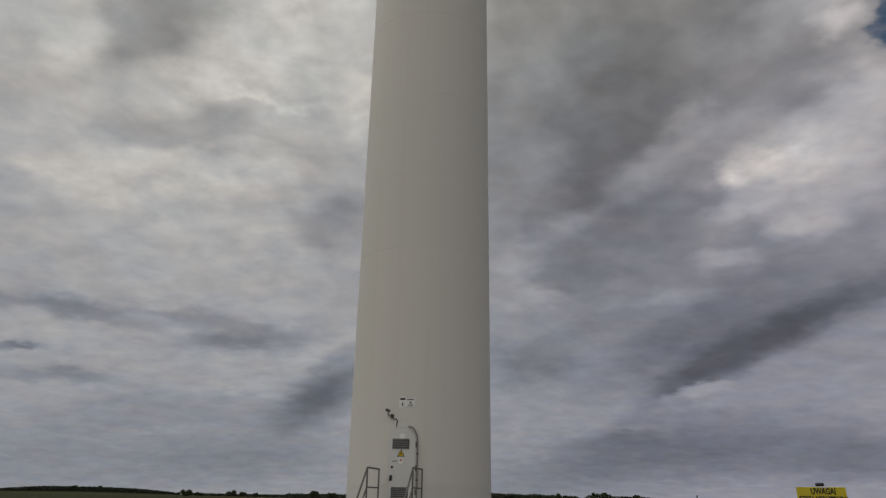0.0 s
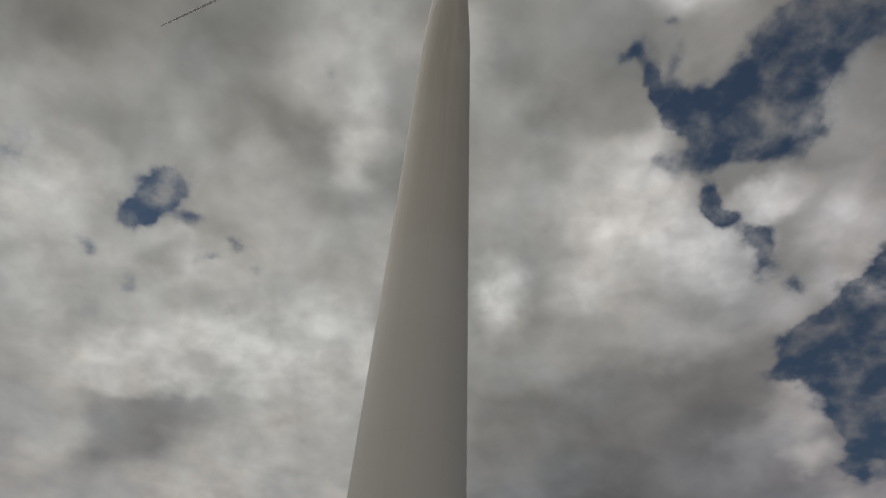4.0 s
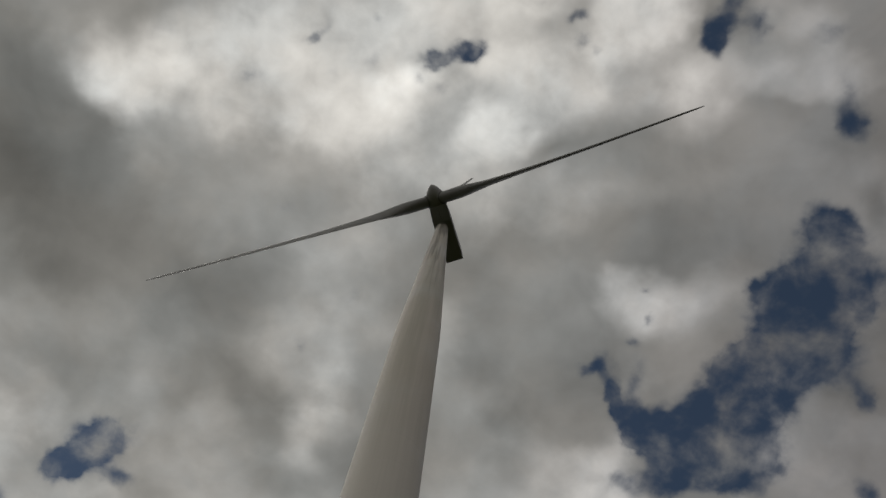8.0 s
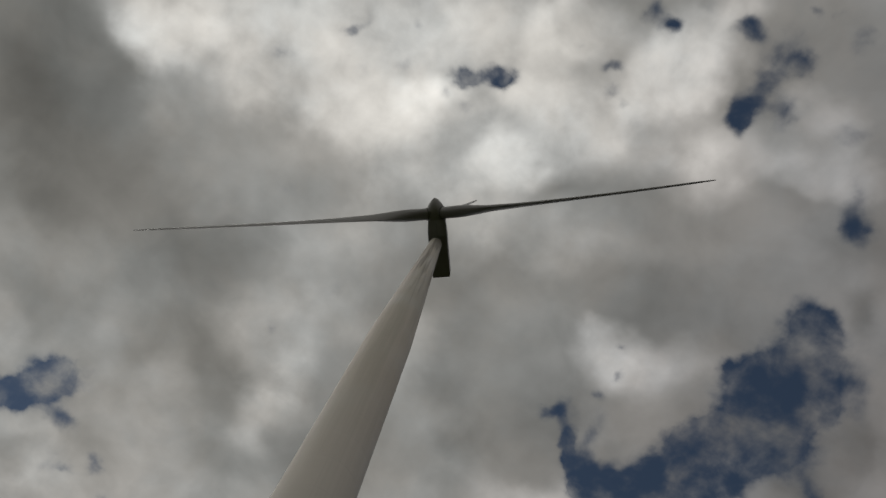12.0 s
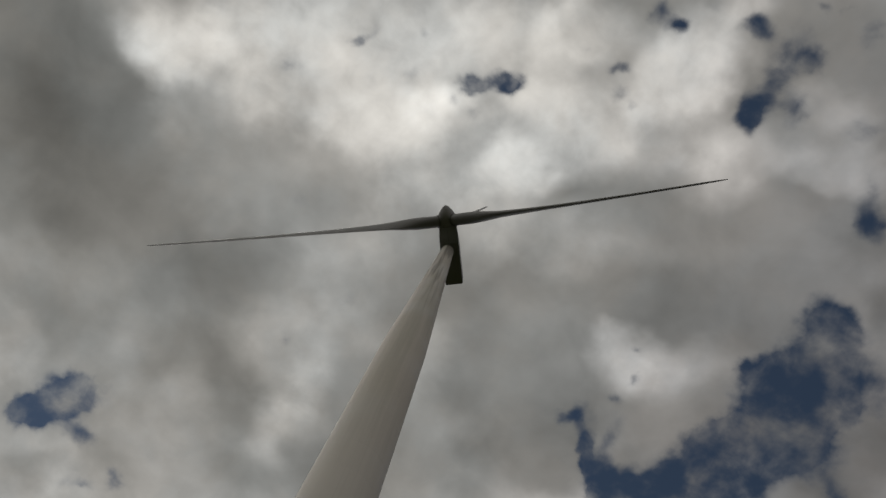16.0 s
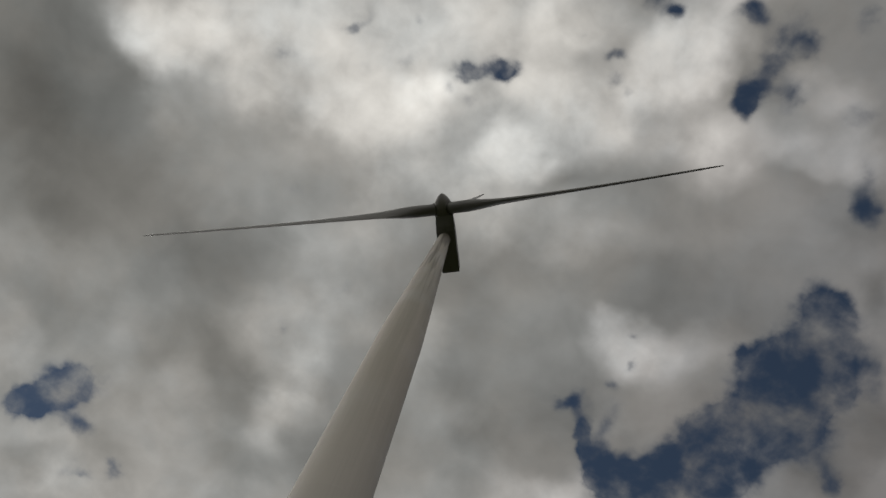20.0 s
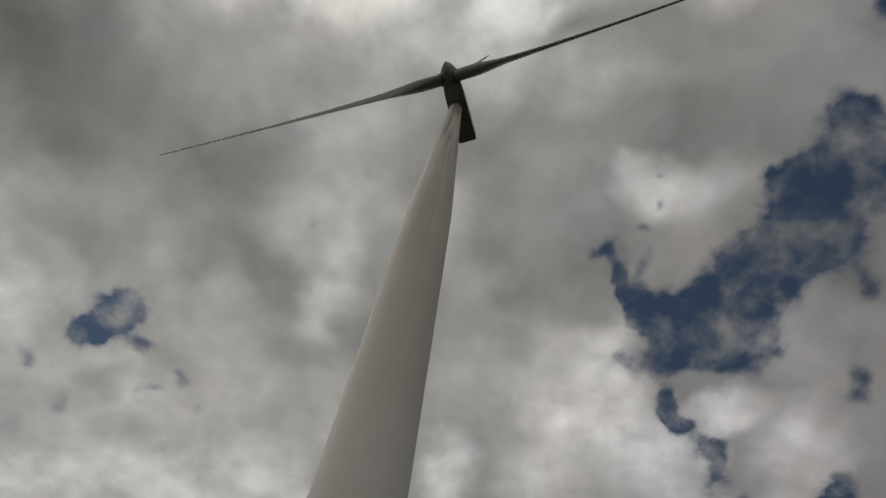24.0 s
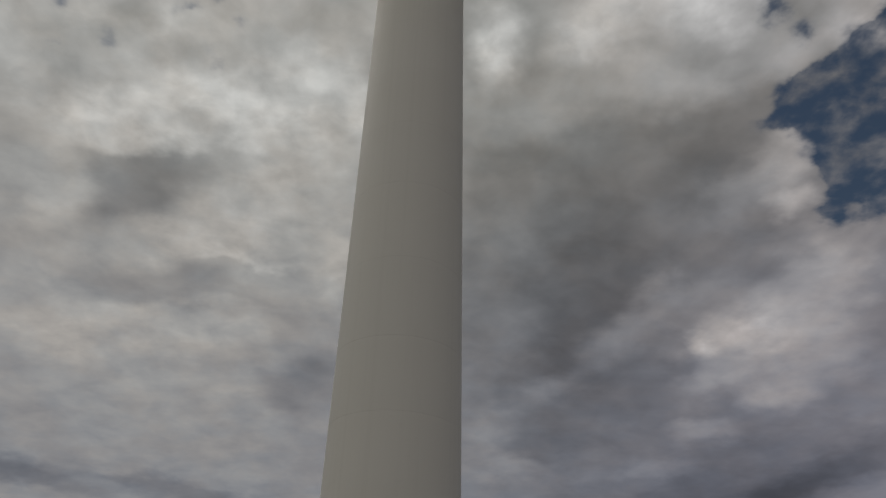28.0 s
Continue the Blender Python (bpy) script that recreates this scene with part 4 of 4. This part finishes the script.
part("base_flange", lathe([(2.22, 0.0), (2.22, 0.10), (2.16, 0.12), (2.05, 0.12)], 96), STEEL, turbine, "dull steel foot flange")

# door with grilles, labels and handle, bent to the tower's wall
DOOR_AZ = -13.0


def on_wall(az, z):
    """A pose at the tower's axis, turned so that the wall's outside at this azimuth faces the part's -y."""
    return pose(0, 0, z, 0, 0, az)


def arch(half, top):
    def outline(u):
        return (-half, half - top + top * math.sqrt(max(0.0, 1 - abs(u) ** 2.4)))
    return outline


RW = 2.083
door_frame = part("door_frame", curved(0.80, 2.14, RW, 0.030, arch(1.07, 0.36), 24), DOOR, turbine, "light grey steel door frame with a round top", on_wall(DOOR_AZ, 2.36))
door = part("door", curved(0.73, 2.06, RW, 0.052, arch(1.03, 0.33), 24), DOOR, turbine, "light grey steel door with a rounded top", on_wall(DOOR_AZ, 2.355))
RD = RW + 0.052
# thin darker outline that paints the shadow at the door's edge
part("door_seal", curved(0.752, 2.082, RW, 0.034, arch(1.041, 0.337), 24), GAP_SHADE, turbine, "grey outline for the shadow in the gap round the door", on_wall(DOOR_AZ, 2.355))


def grille(z, h):
    g = part("grille", curved(0.46, h, RD, 0.012, None, 8), GRILLE, door, "dark ventilation grille", pose(0, 0, z - 2.355, 0, 0, -1.0))
    count = 6
    for i in range(count):
        part("slat", curved(0.43, h / count * 0.42, RD + 0.012, 0.014, None, 6), SLAT, g, "", pose(0, 0, -h / 2 + h * (i + 0.5) / count, 0, 0, 0))
    return g


grille(2.965, 0.27)
grille(1.735, 0.27)
part("label_plate", curved(0.14, 0.13, RD, 0.004, None, 4), WHITE, door, "small white label", pose(0, 0, 3.165 - 2.355, 0, 0, 0.0))


def triangle(size, mat, parent, m, name, depth, label=""):
    bm = bmesh.new()
    pts = [(-size / 2, 0), (size / 2, 0), (0, size * 0.87)]
    lo = [bm.verts.new((x, -RD, z)) for x, z in pts]
    hi = [bm.verts.new((x, -RD - depth, z)) for x, z in pts]
    bm.faces.new(lo[::-1])
    bm.faces.new(hi)
    for i in range(3):
        j = (i + 1) % 3
        bm.faces.new((lo[i], lo[j], hi[j], hi[i]))
    bmesh.ops.recalc_face_normals(bm, faces=bm.faces)
    return part(name, bm, mat, parent, label, m)


triangle(0.21, INK, door, pose(0, 0, 2.64 - 2.355, 0, 0, -0.6), "warning_border", 0.006, "black edge of a warning sign")
triangle(0.165, SIGNYELLOW, door, pose(0, 0, 2.652 - 2.355, 0, 0, -0.6), "warning_sign", 0.010, "yellow high-voltage triangle")
bolt = bmesh.new()
zig = [(0.012, 0.115), (-0.022, 0.058), (0.0, 0.058), (-0.014, 0.015), (0.026, 0.070), (0.004, 0.070)]
front = [bolt.verts.new((x, -RD - 0.013, z)) for x, z in zig]
rear = [bolt.verts.new((x, -RD - 0.009, z)) for x, z in zig]
bolt.faces.new(front)
for i in range(6):
    bolt.faces.new((front[i], front[(i + 1) % 6], rear[(i + 1) % 6], rear[i]))
part("lightning_mark", bolt, INK, door, "black lightning mark", pose(0, 0, 2.652 - 2.355, 0, 0, -0.6))
part("label_plate", curved(0.11, 0.14, RD, 0.004, None, 4), WHITE, door, "white notice with a red mark", pose(0, 0, 2.53 - 2.355, 0, 0, -0.8))
part("red_mark", curved(0.045, 0.05, RD + 0.004, 0.002, None, 3), RED, door, "", pose(0, 0, 2.55 - 2.355, 0, 0, -0.8))
part("text_bar", curved(0.15, 0.018, RD, 0.003, None, 4), INK, door, "", pose(0, 0, 2.525 - 2.355, 0, 0, -5.2))
# lock and lever
part("lock", curved(0.06, 0.06, RD, 0.02, None, 3), DARK, door, "black round lock", pose(0, 0, 2.37 - 2.355, 0, 0, -7.0))
lever = box(0.07, 0.03, 0.14, (0, -RD - 0.015, 0), 0.006)
tube([(0.0, -RD - 0.02, 0.02), (0.0, -RD - 0.075, 0.02), (0.0, -RD - 0.085, -0.09)], 0.014, 8, lever)
part("handle", lever, DARK, door, "black lever handle", pose(0, 0, 2.10 - 2.355, 0, 0, -7.6))
for z in (2.95, 2.35, 1.75):
    part("hinge", tube([(0, -RW - 0.05, -0.07), (0, -RW - 0.05, 0.07)], 0.020, 8), STEEL, door, "steel hinge", pose(0, 0, z - 2.355, 0, 0, 10.2))
# dark bar for the frame's shaded right edge, down beside the door's arch
edge_bar = []
for i in range(13):
    s = i / 12
    az = radians(-9.0 + 7.2 * min(1, (s * 2.2)) ** 0.55)
    z = 3.42 - 0.30 * min(1, s * 2.2) ** 1.6 - max(0, s - 0.45) * 3.55
    edge_bar.append(((RW + 0.075) * sin(az), -(RW + 0.075) * cos(az), z))
part("conduit", tube(edge_bar, 0.018, 8), FRAME_SHADE, turbine, "dark bar standing for the door frame's shaded right edge")
# clamps added along this dark bar
for z in (2.72, 2.05):
    az = radians(-1.9)
    part("clamp", box(0.07, 0.09, 0.035, ((RW + 0.05) * sin(az), -(RW + 0.05) * cos(az), z), 0.006), STEEL, turbine, "small clamp added on the shade bar")

# number plates over the door: unreadable lines as bars
for az, w, h, z, bars in ((-14.0, 0.20, 0.30, 4.07, ((0.085, 0.15, 0.055), (-0.06, 0.035, 0.09))), (-8.1, 0.245, 0.225, 4.06, ((0.075, 0.19, 0.025), (-0.005, 0.05, 0.05), (-0.07, 0.16, 0.018)))):
    plate = part("sign_plate", curved(w, h, 2.082, 0.008, None, 5), WHITE, turbine, "small white plate with black marks", on_wall(az, z))
    for dz, bw, bh in bars:
        part("text_bar", curved(bw, bh, 2.090, 0.003, None, 4), INK, plate, "", pose(0, 0, dz, 0, 0, 0))
# floodlight and its cable beside the plates
lamp = part("floodlight", box(0.11, 0.09, 0.07, (0, -2.22, 0), 0.012), DARK, turbine, "small black floodlight on a wall arm", on_wall(-24.0, 3.84) @ pose(0, 0, 0, 0, 22, 0))
part("arm", tube([(0.05, -2.08, -0.12), (0.05, -2.20, -0.10), (0.02, -2.22, -0.03)], 0.013, 8), DARK, lamp, "black bracket")
part("glass", box(0.085, 0.010, 0.05, (-0.005, -2.268, 0), 0.003), GRILLE, lamp)
part("junction_box", box(0.08, 0.06, 0.10, (0, -2.11, 0), 0.01), DARK, turbine, "small black junction box", on_wall(-21.6, 3.70))
path = []
for az, z in ((-21.4, 3.66), (-20.2, 3.60), (-18.4, 3.62), (-17.6, 3.58), (-18.2, 3.48), (-18.2, 3.38), (-17.7, 3.30)):
    path.append((2.096 * sin(radians(az)), -2.096 * cos(radians(az)), z))
part("cable", tube(path, 0.013, 6), DARK, turbine, "thin black cable looping on the tower wall")
part("cable_end", box(0.04, 0.04, 0.04, (0, -2.10, 0), 0.006), DARK, turbine, "", on_wall(-17.7, 3.28))
part("cable_duct", curved(0.26, 0.02, 2.080, 0.012, None, 5), PAINT, turbine, "", on_wall(-13.6, 3.585))

# ---- nacelle, hub and blades ----
PSI, TILT = 30.56, 7.28
TURN = pose(0, 0, 0, 0, 0, -PSI)                # local -y looks into the wind
ntop = Matrix.Translation((0.278, 0, TOP)) @ TURN


def nacelle_shell():
    """A long housing with rounded edges, drawn in towards the hub and cut square at the tail."""
    bm = bmesh.new()
    rows = ((-3.35, 1.24, 1.10, 3.45), (-2.7, 1.32, 0.80, 3.70), (-1.9, 1.36, 0.42, 3.90), (-1.2, 1.37, 0.16, 3.98), (-0.6, 1.37, 0.10, 4.0), (1.5, 1.33, 0.10, 4.05), (4.0, 1.30, 0.10, 4.05), (4.78, 1.26, 0.12, 3.98), (4.9, 1.20, 0.18, 3.90))
    rings = []
    for y, hw, lo, hi in rows:
        ring = []
        for cx, cz, a0 in ((1, 1, 0), (-1, 1, 90), (-1, -1, 180), (1, -1, 270)):
            rad = 0.28 if cz > 0 else 0.10
            for k in range(5):
                a = radians(a0 + 22.5 * k)
                x = (cx * (hw - rad) + rad * cos(a)) * (0.86 if cz > 0 else 1.0)
                z = (hi - rad if cz > 0 else lo + rad) + rad * sin(a)
                ring.append(bm.verts.new((0.13 + x, y, z)))
        rings.append(ring)
    n = len(rings[0])
    for r0, r1 in zip(rings, rings[1:]):
        for j in range(n):
            bm.faces.new((r0[j], r0[(j + 1) % n], r1[(j + 1) % n], r1[j]))
    bm.faces.new(rings[0][::-1])
    bm.faces.new(rings[-1])
    bmesh.ops.recalc_face_normals(bm, faces=bm.faces)
    return bm


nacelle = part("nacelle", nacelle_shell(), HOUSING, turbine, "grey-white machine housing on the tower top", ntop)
part("yaw_ring", lathe([(0.90, -0.02), (1.02, 0.02), (1.02, 0.16), (0.9, 0.20)], 64), HOUSING, turbine, "", Matrix.Translation((0, 0, TOP)))
part("seam_strip", box(0.035, 7.6, 0.012, (0.13, 0.7, 0.094), 0.003), COLLAR, nacelle, "dark joint under the housing")
part("floor_hatch", box(0.75, 1.1, 0.03, (0.18, 3.4, 0.09), 0.01), HOUSING, nacelle, "hatch in the housing's floor")
part("tail_trim", box(2.42, 0.10, 0.06, (0.13, 4.80, 0.10), 0.02), HOUSING, nacelle, "raised rim at the tail of the housing")
part("cooler", box(2.1, 0.9, 0.55, (0.13, 3.9, 4.28), 0.08), HOUSING, nacelle, "cooler on the housing's roof")
part("wind_vane", tube([(0.6, 4.5, 4.0), (0.6, 4.5, 5.3), (0.6, 4.9, 5.35)], 0.03, 6), STEEL, nacelle, "thin wind vane mast")

# hub: local z along the rotor's axis into the wind, x to the side, y along the first blade's circle
tilt = radians(TILT)
n_axis = Vector((-sin(radians(PSI)) * cos(tilt), -cos(radians(PSI)) * cos(tilt), sin(tilt)))
u_axis = Vector((cos(radians(PSI)), -sin(radians(PSI)), 0))
v_axis = u_axis.cross(n_axis)
if v_axis.z < 0:
    v_axis = -v_axis
hub_at = Vector((0.278, 0, TOP + 2.2)) + n_axis * 4.21
rotor_frame = Matrix.Translation(hub_at) @ Matrix((
    (u_axis.x, v_axis.x, n_axis.x, 0), (u_axis.y, v_axis.y, n_axis.y, 0), (u_axis.z, v_axis.z, n_axis.z, 0), (0, 0, 0, 1)))
prof = [(1.30, -1.12), (1.38, -1.02), (1.43, -0.3), (1.41, 0.25), (1.31, 0.75), (1.12, 1.18), (0.84, 1.62), (0.52, 1.98), (0.24, 2.2), (0.05, 2.3)]
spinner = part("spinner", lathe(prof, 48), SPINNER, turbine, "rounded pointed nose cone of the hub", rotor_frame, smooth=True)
part("hub_gap", lathe([(1.22, -1.45), (1.22, -1.11)], 48), COLLAR, turbine, "dark gap between hub and housing", rotor_frame)

ROTOR_ANGLE = 84.0
LENGTH, FORWARD = 40.93, 1.37
# share of the length, chord, thickness share, twist in degrees, roundness
BLADE = ((0.022, 1.72, 1.0, 0, 1.0), (0.06, 1.72, 1.0, 0, 1.0), (0.10, 1.84, 0.85, 14, 0.75), (0.14, 2.12, 0.62, 14, 0.4), (0.18, 2.36, 0.48, 13, 0.15),
         (0.23, 2.44, 0.38, 11, 0.0), (0.29, 2.34, 0.33, 9.5, 0), (0.36, 2.14, 0.29, 7.8, 0), (0.46, 1.88, 0.265, 5.6, 0), (0.57, 1.60, 0.265, 3.8, 0),
         (0.68, 1.34, 0.27, 2.6, 0), (0.78, 1.10, 0.28, 1.6, 0), (0.87, 0.90, 0.30, 1.0, 0), (0.94, 0.70, 0.33, 0.5, 0), (0.98, 0.48, 0.36, 0.2, 0), (1.0, 0.20, 0.4, 0, 0))
PITCH = 2.0


def blade_mesh():
    """Root tube that flows into a twisted, tapered wing. Local y: outwards; x: chord, leading edge at +x; z: into the wind."""
    bm = bmesh.new()
    seg = 32
    rings = []
    table = np.array(BLADE)
    for s in np.concatenate((np.linspace(0.022, 0.3, 22), np.linspace(0.32, 0.94, 26), np.linspace(0.95, 1.0, 7))):
        chord, thick, twist, round_ = [float(np.interp(s, table[:, 0], table[:, k])) for k in range(1, 5)]
        s = float(s)
        ring = []
        q = radians(twist + PITCH)
        for j in range(seg):
            a = tau * j / seg
            # wing section: x from nose (0) to tail (1), y half thickness
            xx = 0.5 * (1 - cos(a))
            yt = 5 * thick * (0.2969 * math.sqrt(xx) - 0.126 * xx - 0.3516 * xx ** 2 + 0.2843 * xx ** 3 - 0.1036 * xx ** 4)
            px, pz = (0.30 - xx) * chord, (yt if a < pi else -yt) * chord + 0.02 * chord * sin(pi * xx)
            cx, cz = 0.5 * cos(a) * chord, 0.5 * sin(a) * chord
            x, z = px + (cx - px) * round_, pz + (cz - pz) * round_
            x, z = x * cos(q) - z * sin(q), x * sin(q) + z * cos(q)
            ring.append(bm.verts.new((x, s * LENGTH, z + FORWARD * s ** 1.6)))
        rings.append(ring)
    for r0, r1 in zip(rings, rings[1:]):
        for j in range(seg):
            bm.faces.new((r0[j], r0[(j + 1) % seg], r1[(j + 1) % seg], r1[j]))
    bm.faces.new(rings[0][::-1])
    bm.faces.new(rings[-1])
    bmesh.ops.recalc_face_normals(bm, faces=bm.faces)
    return bm


first = None
for k in range(3):
    m = rotor_frame @ pose(0, 0, 0, 0, 0, ROTOR_ANGLE - 90 + 120 * k)
    if first is None:
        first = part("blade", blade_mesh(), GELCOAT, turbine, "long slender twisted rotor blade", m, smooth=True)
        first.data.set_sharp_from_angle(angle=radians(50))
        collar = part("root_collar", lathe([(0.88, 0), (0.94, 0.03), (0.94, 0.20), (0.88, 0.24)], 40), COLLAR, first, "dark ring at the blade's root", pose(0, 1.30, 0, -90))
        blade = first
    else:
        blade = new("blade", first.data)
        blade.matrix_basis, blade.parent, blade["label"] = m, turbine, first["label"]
        c = new("root_collar", collar.data)
        c.matrix_basis, c.parent, c["label"] = collar.matrix_basis.copy(), blade, collar["label"]

# concrete foot
foot = part("foundation", lathe([(2.75, -0.4), (2.75, -0.06), (2.70, 0.0)], 72), CONCRETE)
foot.location = AXIS
tagged(foot, "round grey concrete foundation under the tower", "foundation", kind="structure")

# ---- access stairs at the door ----
out = Vector((sin(radians(DOOR_AZ)), -cos(radians(DOOR_AZ)), 0))
stairs = empty("access_stairs", Matrix.Translation(AXIS + out * 2.16) @ pose(0, 0, 0, 0, 0, DOOR_AZ),
               label="galvanised steel stairs with tubular handrails up to the tower door", category="stairs")
# local -y leads away from the tower, x across
PLAT, DEEP, HALF = 1.26, 1.10, 0.585
part("platform", box(2 * HALF + 0.06, DEEP, 0.04, (0, -DEEP / 2, PLAT - 0.02), 0.006), STEEL, stairs, "grated steel landing")
for x in (-HALF - 0.02, HALF + 0.02):
    part("landing_beam", box(0.05, DEEP, 0.12, (x, -DEEP / 2, PLAT - 0.10), 0.006), STEEL, stairs)
    part("landing_leg", tube([(x, -DEEP + 0.06, -0.02), (x, -DEEP + 0.06, PLAT - 0.04)], 0.03, 8), STEEL, stairs)
    part("landing_leg", tube([(x, -0.12, -0.02), (x, -0.12, PLAT - 0.04)], 0.03, 8), STEEL, stairs)
    run = PLAT
    bm = tube([(x, -DEEP, PLAT - 0.08), (x, -DEEP - run, 0.0)], 0.045, 4)
    part("stringer", bm, STEEL, stairs, "sloping steel stringer")
steps = 7
for i in range(1, steps):
    z = PLAT * (1 - i / steps)
    part("step", box(2 * HALF, 0.22, 0.035, (0, -DEEP - PLAT * i / steps, z), 0.005), STEEL, stairs)
RAIL = 2.315
for x in (-HALF, HALF):
    part("post", tube([(x, -0.06, PLAT - 0.02), (x, -0.06, RAIL)], 0.021, 8), STEEL, stairs)
    part("post", tube([(x, -DEEP, PLAT - 0.02), (x, -DEEP, RAIL)], 0.021, 8), STEEL, stairs)
    part("top_rail", tube([(x, -0.06, RAIL), (x, -DEEP, RAIL), (x, -DEEP - PLAT, RAIL - PLAT), (x, -DEEP - PLAT, 0.0)], 0.023, 8), STEEL, stairs, "tubular handrail")
    part("middle_rail", tube([(x, -0.06, 1.845), (x, -DEEP, 1.845), (x, -DEEP - PLAT, 1.845 - PLAT)], 0.018, 8), STEEL, stairs)

# ---- warning board on a post ----
board_at = Matrix.Translation((5.53, 10.0, 0)) @ pose(0, 0, 0, 0, 0, 6)
sign = empty("warning_board", board_at, label="yellow warning board with black lettering on a thin steel post", category="sign")
part("board", box(0.735, 0.012, 0.52, (0, 0, 1.575), 0.004), YELLOW, sign, "yellow board, edges slightly worn", pose(0, 0, 0, 0, -0.7, 0))
part("post", tube([(0, 0.035, -0.3), (0, 0.035, 1.85)], 0.022, 10), STEEL, sign, "thin grey steel post")
part("clip", box(0.10, 0.07, 0.045, (-0.02, 0.02, 1.868), 0.010), DARK, sign, "black clip on the board's top edge")
part("white_tag", box(0.12, 0.004, 0.022, (0.0, -0.010, 1.836), 0.001), WHITE, sign, "white strip under the clip")
letters("heading", "UWAGA!", 0.115, INK, sign, pose(0.0, -0.008, 1.778, 90, 0, 0) @ Matrix.Diagonal((0.80, 1, 1, 1)), "bold black heading")
letters("line", "STREFA NIEBEZPIECZNA", 0.078, INK, sign, pose(0.0, -0.008, 1.685, 90, 0, 0) @ Matrix.Diagonal((0.86, 1, 1, 1)), "black line of capitals")
